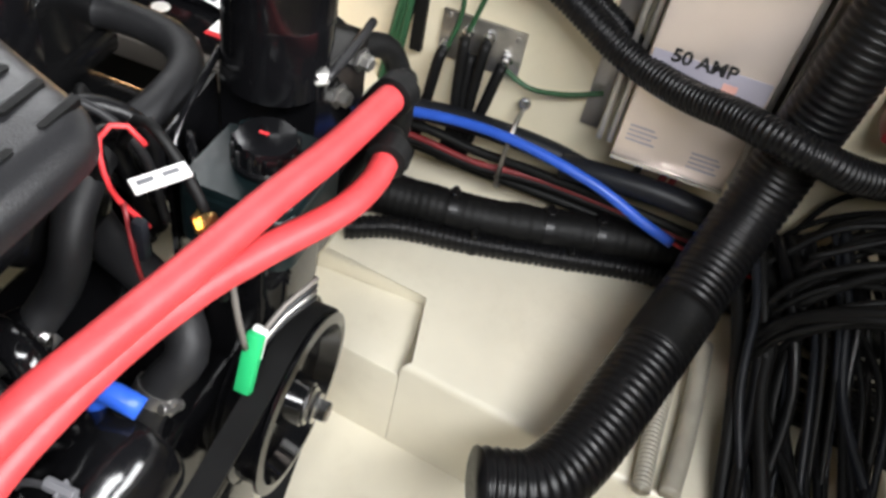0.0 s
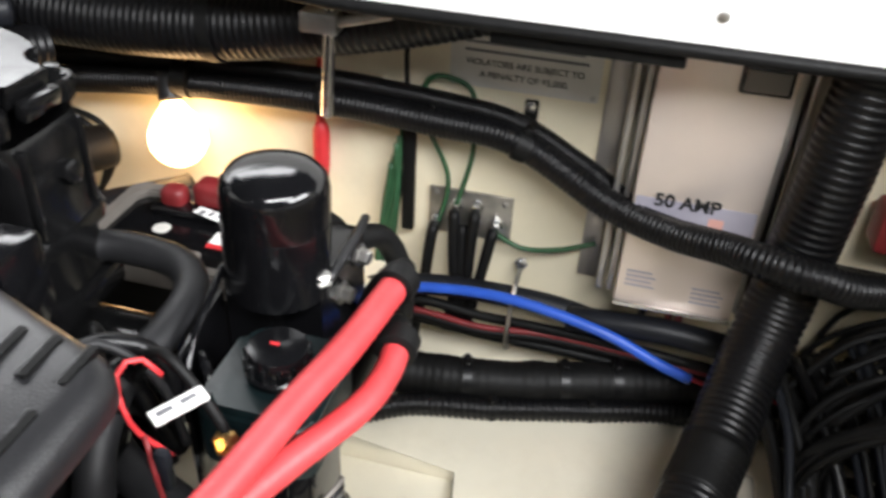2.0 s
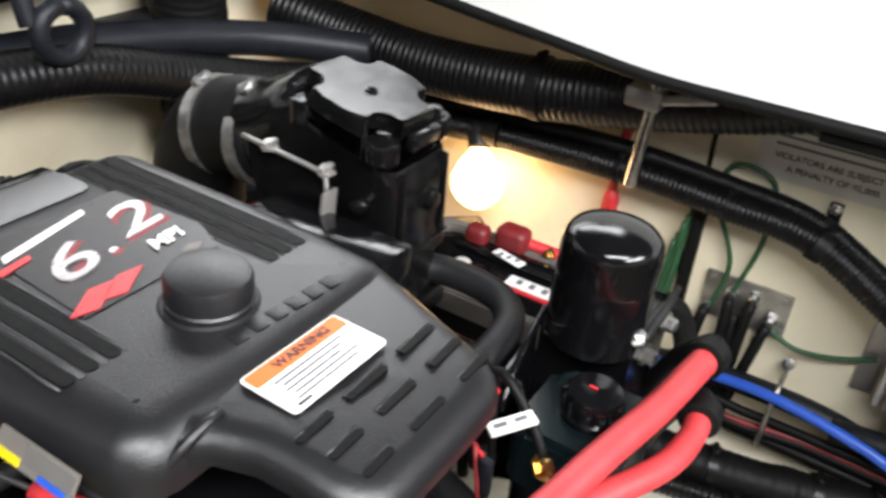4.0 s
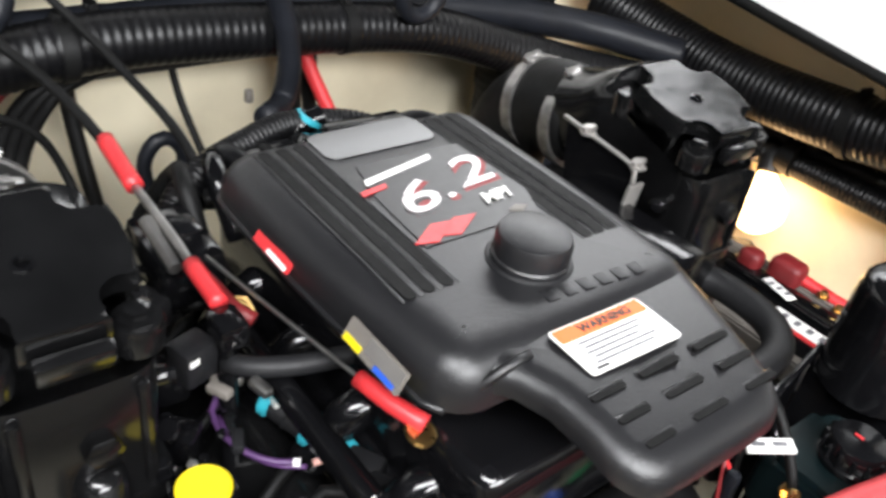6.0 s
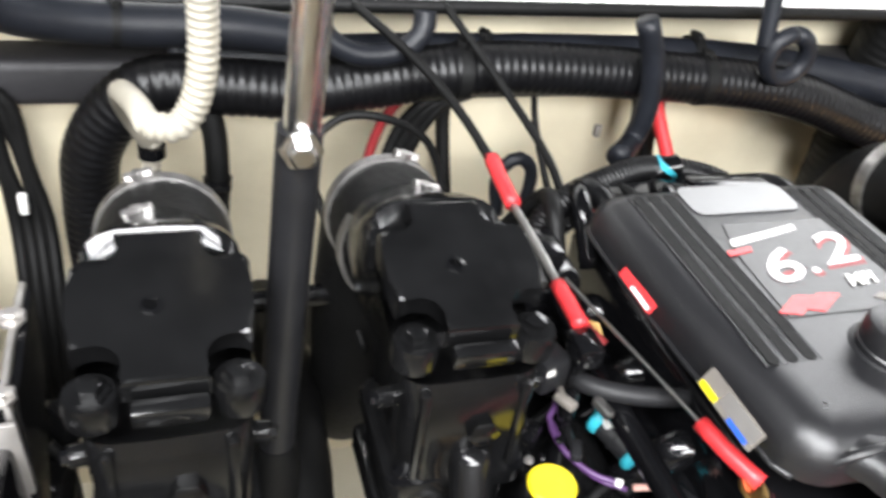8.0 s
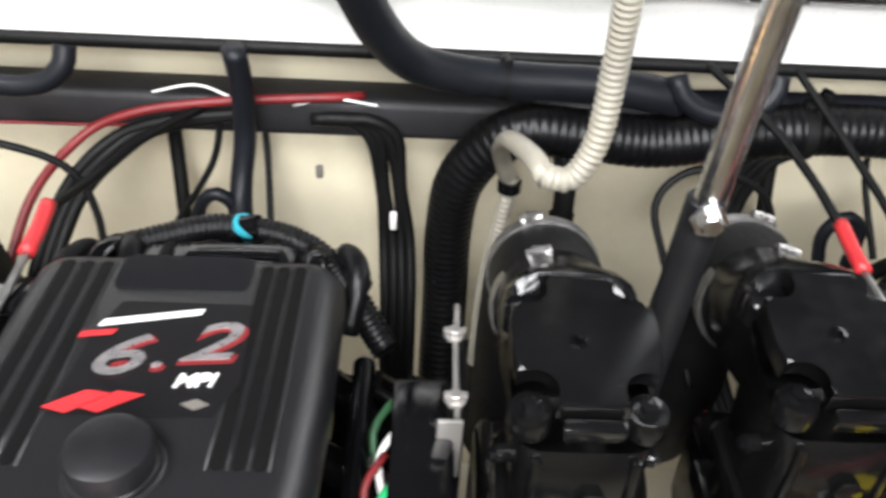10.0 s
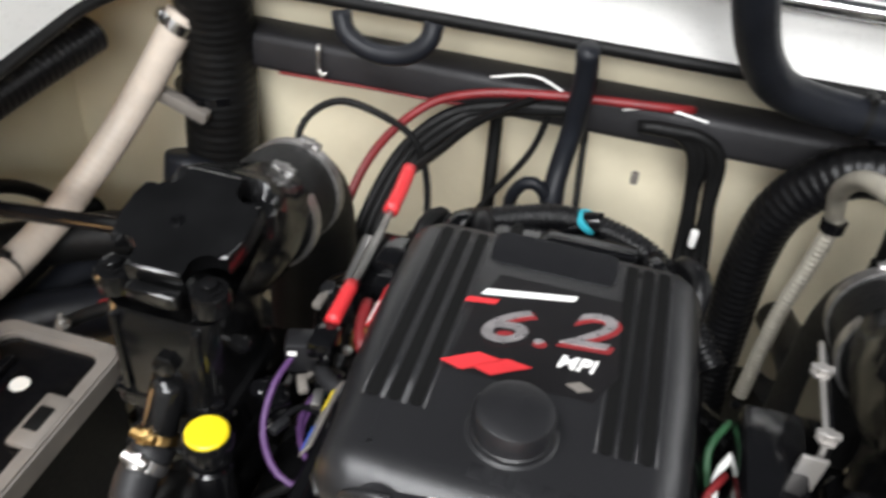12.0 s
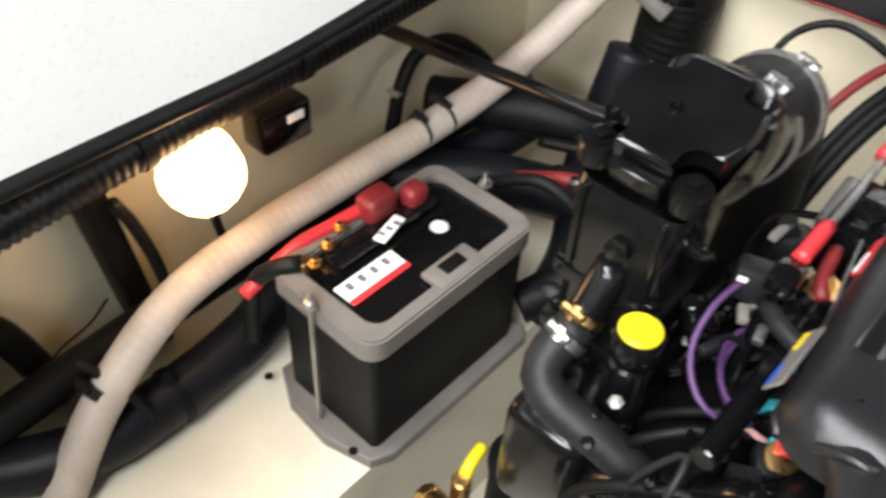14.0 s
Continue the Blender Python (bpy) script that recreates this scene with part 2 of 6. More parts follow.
def bolt(at, direction, r=0.007, h=0.006):
    return lathe([(r * 1.5, 0), (r * 1.5, h * 0.3), (r, h * 0.31), (r, h), (r * 0.8, h * 1.1)], at, direction, 6)


def clamp_ring(at, direction, r, w=0.012, screw=(0, 0, 1)):
    d = Vector(direction).normalized()
    a = Vector(at)
    ring = lathe([(r, -w / 2), (r * 1.03, -w / 2), (r * 1.03, w / 2), (r, w / 2)], a, d, 32)
    s = Vector(screw)
    s = (s - d * s.dot(d)).normalized()
    side = d.cross(s)
    c = a + s * r * 1.07
    return merge(ring, rod(c - side * 0.011, c + side * 0.013, 0.0052, 8), box(c, (w * 0.9, 0.014, 0.008), 0.001, axis_turn(s)))

# ---- the compartment ----
XL, XR, YB, YF, ZT = -1.27, 1.35, 2.05, -0.25, 1.0
T = 0.05
single("wall_starboard", box(((XR + T / 2), 0.9, 0.49), (T, 2.5, 1.14), 0.0), GELCOAT, "cream gelcoat hull side wall of the engine bay", "wall", "structure")
single("wall_port", box((XL - T / 2, 0.9, 0.49), (T, 2.5, 1.14), 0.0), GELCOAT, "cream gelcoat hull side wall beside the battery", "wall", "structure")
single("wall_transom", box((0.04, YB + T / 2, 0.49), (2.62, T, 1.14), 0.0), GELCOAT, "cream gelcoat transom wall behind the engines", "wall", "structure")
single("wall_forward", box((0.04, YF - T / 2, 0.49), (2.62, T, 1.14), 0.0), GELCOAT, "plain cream bulkhead closing the bay", "wall", "structure")
single("floor", box((0.04, 0.9, 0.05), (2.62, 2.3, 0.06), 0.0), FLOORGEL, "cream painted bilge floor", "floor", "structure")

SHELF_R, SHELF_L = 0.28, 0.43
single("ledge_starboard", slab([(0.745, -0.24), (1.348, -0.24), (1.348, 1.262), (1.050, 1.262), (1.050, 1.066), (0.907, 1.066)], 0.08, SHELF_R, 0.012, 3), FLOORGEL, "cream moulded ledge with a rounded edge along the hull side", "ledge", "structure")
single("recess_floor", slab([(0.9072, 1.0668), (1.0492, 1.0668), (1.0492, 1.2615), (0.9314, 1.2615)], 0.08, 0.252, 0.008), FLOORGEL, "lower cream step beside the ledge", "ledge", "structure")
single("battery_ledge_starboard", slab(rounded(0.90, 1.264, 1.346, 2.046, 0.015), 0.08, SHELF_L, 0.012), FLOORGEL, "cream moulded ledge under the battery", "ledge", "structure")
single("ledge_port", slab(rounded(-1.266, -0.24, -0.875, 2.046, 0.02), 0.08, SHELF_L, 0.012, 3), FLOORGEL, "cream moulded ledge under the battery", "ledge", "structure")

# deck with its opening, and the white upstand round it
def sheer(y):
    return 0.065 * max(0.0, min(1.0, (y - 1.30) / 0.6))


def rise(y, z):
    """The upstand's top edge: low across the bow side, higher aft."""
    return z if z < 1.13 else 1.12 + (z - 1.12) * max(0.0, min(1.0, (y - 0.44) / 0.20))


def ring_wall(outline_in, outline_out, z0, z1):
    bm = bmesh.new()
    a, b = [[bm.verts.new((x, y, z + sheer(y) if z == z0 else rise(y, z))) for x, y in outline_in] for z in (z0, z1)]
    c, d = [[bm.verts.new((x, y, z + sheer(y) if z == z0 else rise(y, z))) for x, y in outline_out] for z in (z0, z1)]
    n = len(a)
    for k in range(n):
        j = (k + 1) % n
        bm.faces.new((a[k], b[k], b[j], a[j]))
        bm.faces.new((c[k], c[j], d[j], d[k]))
        bm.faces.new((a[k], a[j], c[j], c[k]))
        bm.faces.new((b[k], d[k], d[j], b[j]))
    bmesh.ops.recalc_face_normals(bm, faces=bm.faces)
    return bm


CX0, CX1, CY0, CY1, CZ = -1.03, 1.15, 0.42, 1.93, 0.92
def filled(outline, step=0.06):
    out = []
    for (x0, y0), (x1, y1) in zip(outline, outline[1:] + outline[:1]):
        k = max(1, int(math.hypot(x1 - x0, y1 - y0) / step))
        out += [(x0 + (x1 - x0) * j / k, y0 + (y1 - y0) * j / k) for j in range(k)]
    return out


inner = filled(rounded(CX0, CY0, CX1, CY1, 0.16, 8))
mid = ((CX0 + CX1) / 2, (CY0 + CY1) / 2)
outer = [(x + 0.03 * (1 if x > mid[0] else -1), y + 0.03 * (1 if y > mid[1] else -1)) for x, y in inner]
single("hatch_upstand", ring_wall(inner, outer, CZ, 1.16), DECK, "smooth white gelcoat upstand round the hatch opening", "upstand", "structure")
far_out = rounded(-1.32, -0.30, 1.40, 2.10, 0.02, 8)
single("deck", ring_wall(rounded(CX0 - 0.036, CY0 - 0.036, CX1 + 0.036, CY1 + 0.036, 0.19, 8), far_out, 1.06, 1.10), DECK, "white deck above the engine bay", "deck", "structure")
seal = tagged(part("trim_seal", tube([(x, y, CZ - 0.004 + sheer(y)) for x, y in inner] + [(*inner[0], CZ - 0.004)], 0.009, 8, 0.02), RUBBER), "black rubber edge trim under the white upstand", "seal", kind="structure")


# ---- engines ----
def elbow(side, root):
    """Black cast exhaust elbow on its manifold, with a rubber bellows to the transom."""
    cx = XE + (0.325 if side > 0 else -0.302)
    man = merge(box((cx - side * 0.02, 1.46, 0.645), (0.085, 0.32, 0.15), 0.02, seg=3), box((cx, 1.455, 0.735), (0.108, 0.13, 0.03), 0.006), *[bolt((cx + sx * 0.044, 1.405 + 0.05 * k, 0.752), (0, 0, 1), 0.005) for sx in (-1, 1) for k in range(3)])
    part("manifold", man, CAST, root)

    def sec(c, up, fwd, w, h, k):
        """Rounded ring round c; k: roundness."""
        out = []
        for j in range(24):
            a = 2 * math.pi * j / 24
            ca, sa = math.cos(a), math.sin(a)
            x = abs(ca) ** k * math.copysign(1, ca) * w
            y = abs(sa) ** k * math.copysign(1, sa) * h
            out.append(Vector(c) + Vector((1, 0, 0)) * x + Vector(up) * y)
        return out
    body = loft([
        sec((cx, 1.455, 0.745), (0, 1, 0), 0, 0.050, 0.060, 0.5),
        sec((cx, 1.450, 0.80), (0, 1, 0), 0, 0.049, 0.055, 0.42),
        sec((cx, 1.450, 0.86), (0, 1, 0), 0, 0.050, 0.056, 0.36),
        sec((cx, 1.452, 0.905), (0, 1.0, 0.15), 0, 0.052, 0.058, 0.33),
        sec((cx, 1.459, 0.930), (0, 1.0, 0.30), 0, 0.054, 0.059, 0.33),
        sec((cx, 1.478, 0.930), (0, 0.80, 0.62), 0, 0.053, 0.058, 0.42),
        sec((cx, 1.51, 0.922), (0, 0.40, 0.95), 0, 0.056, 0.058, 0.5),
        sec((cx, 1.545, 0.910), (0, 0.1, 1), 0, 0.057, 0.060, 0.6),
        sec((cx, 1.575, 0.898), (0, 0.06, 1), 0, 0.055, 0.056, 0.9),
        sec((cx, 1.62, 0.884), (0, 0.06, 1), 0, 0.052, 0.052, 1.0),
    ])
    e = part("exhaust_elbow", body, CAST, root, "glossy black cast exhaust elbow")
    # top plate with scalloped corners, bosses and bolts
    tilt = Matrix.Translation((cx, 1.472, 0.9695)) @ Matrix.Rotation(radians(13), 4, "X")
    pts = []
    for mx, my, a0 in ((0.053, -0.070, 180), (0.055, 0.050, 270), (-0.055, 0.050, 0), (-0.053, -0.070, 90)):
        ox, oy = mx - math.copysign(0.013, mx), my - math.copysign(0.014, my)
        for k in range(9):
            a = radians(a0 + 44 - 175 * k / 8)
            pts.append((ox + 0.019 * math.cos(a), oy + 0.019 * math.sin(a)))
        if my < 0 and mx > 0:
            pts += [(0.056, -0.020), (0.056, 0.005)]
        if my > 0 and mx < 0:
            pts += [(-0.056, 0.005), (-0.056, -0.020)]
    part("top_plate", slab(pts, -0.016, 0.004, 0.003, 2, tilt), CAST, e)
    for sx in (-1, 1):
        b0 = Vector((cx + sx * 0.0430, 1.4165, 0.917))
        part("boss", lathe([(0.012, 0), (0.0165, 0.006), (0.0170, 0.022), (0.0155, 0.026)], b0, (0, -0.05, 1), 18), CAST, e)
        part("boss_bolt", bolt(b0 + Vector((0, -0.001, 0.026)), (0, -0.1, 1), 0.0080, 0.008), CAST, e)
        b0 = Vector((cx + sx * 0.044, 1.510, 0.935))
        part("boss", rod(b0, b0 + Vector((0, 0, 0.026)), 0.0145, 14), CAST, e)
    part("front_lip", box((cx + 0.002, 1.4005, 0.936), (0.046, 0.012, 0.018), 0.003, Matrix.Rotation(radians(13), 4, "X")), CAST, e)
    part("lower_flange", slab(rounded(cx - 0.056, 1.394, cx + 0.056, 1.512, 0.016), 0.800, 0.815, 0.004), CAST, e)
    for sx in (-1, 1):
        part("flange_bolt", bolt((cx + sx * 0.045, 1.402, 0.815), (0, 0, 1), 0.0065, 0.009), BLACK, e)
        part("rib", box((cx + sx * 0.037, 1.3965, 0.866), (0.008, 0.010, 0.088), 0.003), CAST, e)
        part("side_lug", rod((cx + sx * 0.046, 1.432, 0.874), (cx + sx * 0.064, 1.428, 0.876), 0.008, 12), CAST, e)
        part("lug_nut", bolt((cx + sx * 0.062, 1.428, 0.876), (sx, -0.2, 0.1), 0.0050, 0.006), BLACK, e)
    part("drain_plug", bolt((cx + 0.008, 1.400, 0.868), (0, -1, 0.1), 0.012, 0.014), CAST, e)
    part("plug", lathe([(0.0065, -0.003), (0.0065, 0.0015), (0.0045, 0.002), (0.0045, 0.0)], tilt @ Vector((-0.006, -0.014, 0.004)), tilt.to_3x3() @ Vector((0, 0, 1)), 16), BLACK, e)
    # bellows
    d = Vector((0, 0.94, -0.34)).normalized()
    p0 = Vector((cx, 1.585, 0.885))
    bell = tube([p0, p0 + Vector((0, 0.05, -0.004)), p0 + Vector((0, 0.09, -0.020)), p0 + Vector((0, 0.125, -0.07)), p0 + Vector((0, 0.14, -0.16)), p0 + Vector((0, 0.15, -0.30)), p0 + Vector((0, 0.24, -0.42)), p0 + Vector((0, 0.45, -0.50))], 0.0555, 24, 0.02, jitter=0.02)
    br = part("exhaust_bellows", bell, RUBBER, root, "thick black rubber exhaust hose")
    for off in (0.02, 0.085):
        part("hose_clamp", clamp_ring(p0 + Vector((0, off, -0.004 - off * 0.12)), (0, 1, -0.12 - off), 0.0568, 0.015, (-0.3 * side, 0, 1)), BANDSTEEL, br, "bright steel band clamp")


XE = 0.44


def build_engine():
    root = thing("engine", (XE, 1.42, 0.08), "black marine petrol engine with a charcoal plastic top cover", "engine", "twin engines")
    part("block", box((XE, 1.50, 0.38), (0.34, 0.38, 0.42), 0.03, seg=3), BLACK, root)
    part("cylinder_head", box((XE, 1.51, 0.70), (0.22, 0.34, 0.18), 0.03, seg=3), BLACK, root)
    part("front_case", box((XE + 0.04, 1.31, 0.49), (0.36, 0.13, 0.24), 0.02, seg=3), BLACK, root)
    part("timing_case", box((XE + 0.05, 1.24, 0.32), (0.34, 0.18, 0.22), 0.02, seg=3), BLACK, root)
    # Plain dark box added to hide the bright floor beside the block.
    part("dark_infill", box((XE + 0.16, 1.215, 0.38), (0.20, 0.09, 0.32), 0.015, seg=3), BLACK, root)
    part("oil_pan", box((XE, 1.43, 0.14), (0.24, 0.48, 0.10), 0.02), BLACK, root)
    for s in (-1, 1):
        m = Matrix.Rotation(s * 0.62, 4, "Y")
        vc = merge(box((XE + s * 0.175, 1.475, 0.695), (0.120, 0.36, 0.075), 0.022, m, 4), *[bolt((XE + s * 0.195 + s * 0.03, 1.34 + 0.09 * k, 0.735), (s * 0.6, 0, 0.8), 0.007) for k in range(4)])
        part("valve_cover", vc, CAST, root)
        part("engine_mount", merge(box((XE + s * 0.24, 1.25, 0.22), (0.16, 0.07, 0.05), 0.01), rod((XE + s * 0.29, 1.25, 0.08), (XE + s * 0.29, 1.25, 0.25), 0.02)), BLACK, root)
        # plug leads
        for k in range(4):
            y = 1.28 + 0.10 * k
            part("plug_lead", tube([(XE + s * 0.10, y + 0.05, 0.76), (XE + s * 0.17, y + 0.02, 0.755), (XE + s * 0.225, y, 0.71), (XE + s * 0.235, y - 0.01, 0.64)], 0.0055, 8), RUBBER, root)
    part("intake_plenum", merge(box((XE, 1.46, 0.81), (0.20, 0.42, 0.09), 0.02, seg=3), box((XE, 1.64, 0.86), (0.17, 0.10, 0.06), 0.02, seg=3)), BLACK, root)
    for k in range(4):
        for s in (-1, 1):
            part("intake_runner", tube([(XE + s * 0.04, 1.30 + k * 0.09, 0.80), (XE + s * 0.10, 1.31 + k * 0.09, 0.80), (XE + s * 0.14, 1.32 + k * 0.09, 0.75)], 0.018, 12), BLACK, root)

    # top cover: a raised main lid with rolled flanks, and a lower nose panel set to one side
    def arc(cx, cy, r, a0, a1, n=6):
        return [(cx + r * math.cos(radians(a0 + (a1 - a0) * k / n)), cy + r * math.sin(radians(a0 + (a1 - a0) * k / n))) for k in range(n + 1)]

    def inset(pts, d):
        """The outline moved inwards by d along its own normals."""
        out = []
        n = len(pts)
        for k in range(n):
            (x0, y0), (x1, y1), (x2, y2) = pts[k - 1], pts[k], pts[(k + 1) % n]
            u, v = Vector((x1 - x0, y1 - y0)).normalized(), Vector((x2 - x1, y2 - y1)).normalized()
            m_ = Vector((-(u.y + v.y), u.x + v.x))
            m_ = m_.normalized() / max(0.6, math.sqrt(max(0.0, (1 + u.dot(v)) / 2)))
            out.append((x1 + m_.x * d, y1 + m_.y * d))
        return out

    def lid(outline, profile, height):
        return loft([[(XE + x, y, height(y) + dz) for x, y in inset(outline, d)] for d, dz in profile])
    rear_drop = lambda y: -0.010 * max(0.0, (y - 1.555) / 0.05) ** 2
    nose_drop = lambda y: -0.014 * max(0.0, (1.250 - y) / 0.085) ** 1.6
    roll = ((0.0, -0.040), (0.0, -0.031), (0.001, -0.024), (0.004, -0.016), (0.009, -0.009), (0.015, -0.0045), (0.022, -0.0016), (0.030, -0.0004), (0.038, 0.0))
    main = arc(0.099, 1.565, 0.036, 0, 90) + [(0.06, 1.601), (0.0, 1.601), (-0.06, 1.601)] + arc(-0.099, 1.565, 0.036, 90, 180) + [(-0.135, 1.50), (-0.134, 1.45), (-0.131, 1.39), (-0.125, 1.345)] + arc(-0.088, 1.312, 0.036, 195, 262, 5) + [(-0.05, 1.276), (0.0, 1.275), (0.06, 1.276)] + arc(0.094, 1.313, 0.036, 278, 350, 5) + [(0.133, 1.36), (0.135, 1.43), (0.135, 1.50)]
    cover = part("top_cover", lid(main, roll, lambda y: 0.9425 + rear_drop(y)), COVER, root, "charcoal moulded plastic engine cover")
    nose = [(0.112, 1.262), (0.126, 1.300), (0.110, 1.330), (0.0, 1.335), (-0.100, 1.330), (-0.112, 1.308), (-0.092, 1.285), (-0.077, 1.266), (-0.069, 1.242), (-0.066, 1.215)] + arc(-0.035, 1.198, 0.031, 180, 270, 5) + [(0.0, 1.1665), (0.035, 1.1665)] + arc(0.060, 1.199, 0.032, 270, 350, 5) + [(0.100, 1.228)]
    part("nose_panel", lid(nose, ((0.0, -0.022), (0.0, -0.015), (0.0012, -0.010), (0.0045, -0.0055), (0.010, -0.002), (0.016, -0.0004), (0.020, 0.0)), lambda y: 0.9355 + nose_drop(y)), COVER, cover)
    zt = 0.9427
    # lower edge bead
    part("edge_bead", tube([(XE + x, y, 0.903) for x, y in main[6:24]], 0.0028, 6, 0.02), COVER, cover)
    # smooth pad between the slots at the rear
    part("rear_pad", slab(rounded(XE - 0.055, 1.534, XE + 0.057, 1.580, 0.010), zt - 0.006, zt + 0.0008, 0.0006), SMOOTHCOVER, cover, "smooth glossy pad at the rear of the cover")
    part("rear_lip", merge(box((XE + 0.030, 1.612, 0.926), (0.085, 0.024, 0.006), 0.003, Matrix.Rotation(-0.10, 4, "X"))), BLACK, cover)
    # Recessed slots drawn as flush strips, with their shade in the colour.
    for x in (-0.099, -0.083, -0.067, 0.069, 0.083, 0.097):
        part("vent_slot", merge(slab(rounded(XE + x - 0.0048, 1.352, XE + x + 0.0048, 1.570, 0.004, 3), zt - 0.004, zt + 0.0003, 0)), SLOTSHADE, cover, "flush black strip for the shade in a recessed slot")
        for sd in (-1, 1):
            part("slot_rib", tube([(XE + x + sd * 0.0070, 1.352, zt - 0.0008), (XE + x + sd * 0.0070, 1.568, zt - 0.0008)], 0.0014, 6, 0.05), COVER, cover)
    # oil filler knob
    kx, ky = XE + 0.004, 1.351
    part("knob", lathe([(0.0295, 0.0), (0.0295, 0.010), (0.0283, 0.0115), (0.0288, 0.024), (0.0270, 0.0285), (0.021, 0.0305), (0.0, 0.0315)], (kx, ky, 0.938), (0, -0.04, 1), 40), COVER, cover)
    part("knob_ring", lathe([(0.033, 0.0), (0.033, 0.003), (0.031, 0.0045), (0.0295, 0.0045)], (kx, ky, 0.940), (0, 0, 1), 40), DARKGREY, cover)
    # nose louvres and the side crease
    for r_, y in enumerate((1.228, 1.208, 1.188)):
        for x0, x1 in ((-0.052, -0.022), (-0.008, 0.030), (0.046, 0.082)):
            z = 0.9358 + nose_drop(y)
            part("louvre", slab(rounded(XE + x0 + 0.004 * r_, y - 0.0026, XE + x1 + 0.002 * r_, y + 0.0026, 0.0025, 3), z - 0.004, z + 0.0004, 0), SLOTSHADE, cover)
            part("louvre_lip", tube([(XE + x0 + 0.004 * r_, y + 0.0036, z - 0.0005), (XE + x1 + 0.002 * r_, y + 0.0036, z - 0.0005)], 0.0011, 6, 0.05), COVER, cover)
    part("crease", tube([(XE - 0.104, 1.288, 0.906), (XE - 0.090, 1.279, 0.926), (XE - 0.074, 1.2765, 0.9345), (XE - 0.060, 1.2765, 0.9360)], 0.0036, 8), COVER, cover)
    # decal
    m = Matrix.Translation((XE, 0, zt))
    dec = part("decal", quadplate([(-0.056, 1.396), (0.056, 1.396), (0.070, 1.43), (0.064, 1.518), (-0.040, 1.518), (-0.052, 1.47)], 0.0006, m), DECALBLACK, cover, "black printed decal with a white and red mark")
    zm = lambda x, y, rz=0: Matrix.Translation((XE + x, y, zt + 0.0008)) @ Matrix.Rotation(rz, 4, "Z")
    for char, x, y, size, wide in (("6", -0.028, 1.4535, 0.058, 1.42), (".", 0.004, 1.4560, 0.040, 1.3), ("2", 0.038, 1.4705, 0.058, 1.42)):
        part("digit_mark", words(char, size, Matrix.Translation((0, 0, 0.0004)) @ zm(x, y, 0.10) @ Matrix.Diagonal((wide, 1, 1, 1)), shear=0.3, bold=0.0004), SILVER, dec)
        part("digit_outline", words(char, size * 1.02, Matrix.Translation((0.0013, -0.0026, -0.0004)) @ zm(x, y, 0.10) @ Matrix.Diagonal((wide, 1, 1, 1)), 0.0003, shear=0.3, bold=0.0018), REDDARK, dec)
    part("script_bar", quadplate([(-0.050, 1.4865), (0.026, 1.5035), (0.028, 1.5105), (-0.047, 1.4945)], 0.0006, zm(0, 0)), WHITE, dec)
    part("letters", words("MPI", 0.019, Matrix.Translation((0, 0, 0.0010)) @ zm(0.037, 1.4300, 0.06), shear=0.3, bold=0.0003), WHITE, dec)
    part("red_bar", quadplate([(-0.061, 1.4735), (-0.036, 1.478), (-0.034, 1.484), (-0.059, 1.480)], 0.0006, zm(0, 0)), REDPLASTIC, dec)
    for off in (0.0, 0.022):
        part("red_mark", quadplate([(-0.062 + off * 1.1, 1.402 + off * 0.05), (-0.044 + off, 1.397 + off * 0.05), (-0.016 + off, 1.416), (-0.036 + off, 1.419)], 0.0006, zm(0, 0)), REDPLASTIC, dec)
    part("diamond_mark", merge(quadplate([(0.033, 1.408), (0.043, 1.4025), (0.053, 1.408), (0.043, 1.4135)], 0.0006, zm(0, 0)), quadplate([(0.036, 1.408), (0.043, 1.404), (0.050, 1.408), (0.043, 1.412)], 0.0009, zm(0, 0))), GREYPLASTIC, dec)
    for k in range(6):
        part("raised_mark", box((XE - 0.012 + 0.0165 * k, 1.3115 - 0.0012 * k, 0.9424), (0.0105, 0.0125, 0.0008), 0.0003, Matrix.Rotation(-0.05, 4, "Z")), DARKGREY, cover)
    # warning label
    lm = Matrix.Translation((XE + 0.005, 1.2625, 0.9364)) @ Matrix.Rotation(radians(-1), 4, "Z") @ Matrix.Rotation(radians(0.6), 4, "X") @ Matrix.Diagonal((0.95, 0.94, 1, 1))
    lab = part("warning_label", slab(rounded(-0.045, -0.024, 0.045, 0.024, 0.004), 0, 0.0008, 0, m=lm), WHITE, cover, "white warning label with an orange band")
    part("label_band", slab(rounded(-0.043, 0.009, 0.043, 0.0225, 0.002), 0.0008, 0.0013, 0, m=lm), ORANGE, lab)
    part("label_word", words("WARNING", 0.0105, lm @ Matrix.Translation((0.004, 0.0155, 0.0016)), 0.0002, bold=0.0003), INK, lab)
    for k in range(5):
        part("print_line", slab(rounded(-0.034 + (k % 2) * 0.003, 0.0035 - 0.005 * k, 0.030 - 0.006 * (k % 3), 0.0056 - 0.005 * k, 0.0006, 1), 0.0008, 0.0012, 0, m=lm), GREYINK, lab)
    part("print_line", slab(rounded(-0.038, -0.021, -0.026, -0.0185, 0.0005, 1), 0.0008, 0.0012, 0, m=lm), INK, lab)
    # stickers on the rolled flank of the lid
    def leaning(x, y, z):
        return Matrix(((0, 0.52, -0.854, XE + x), (-1, 0, 0, y), (0, 0.854, 0.52, z), (0, 0, 0, 1)))
    sm = leaning(-0.1325, 1.342, 0.9160) @ Matrix.Diagonal((0.92, 0.58, 1, 1))
    st = part("colour_sticker", slab(rounded(-0.036, -0.016, 0.036, 0.014, 0.002), 0, 0.001, 0, m=sm), GREYPLASTIC, cover, "grey sticker with yellow and blue bands")
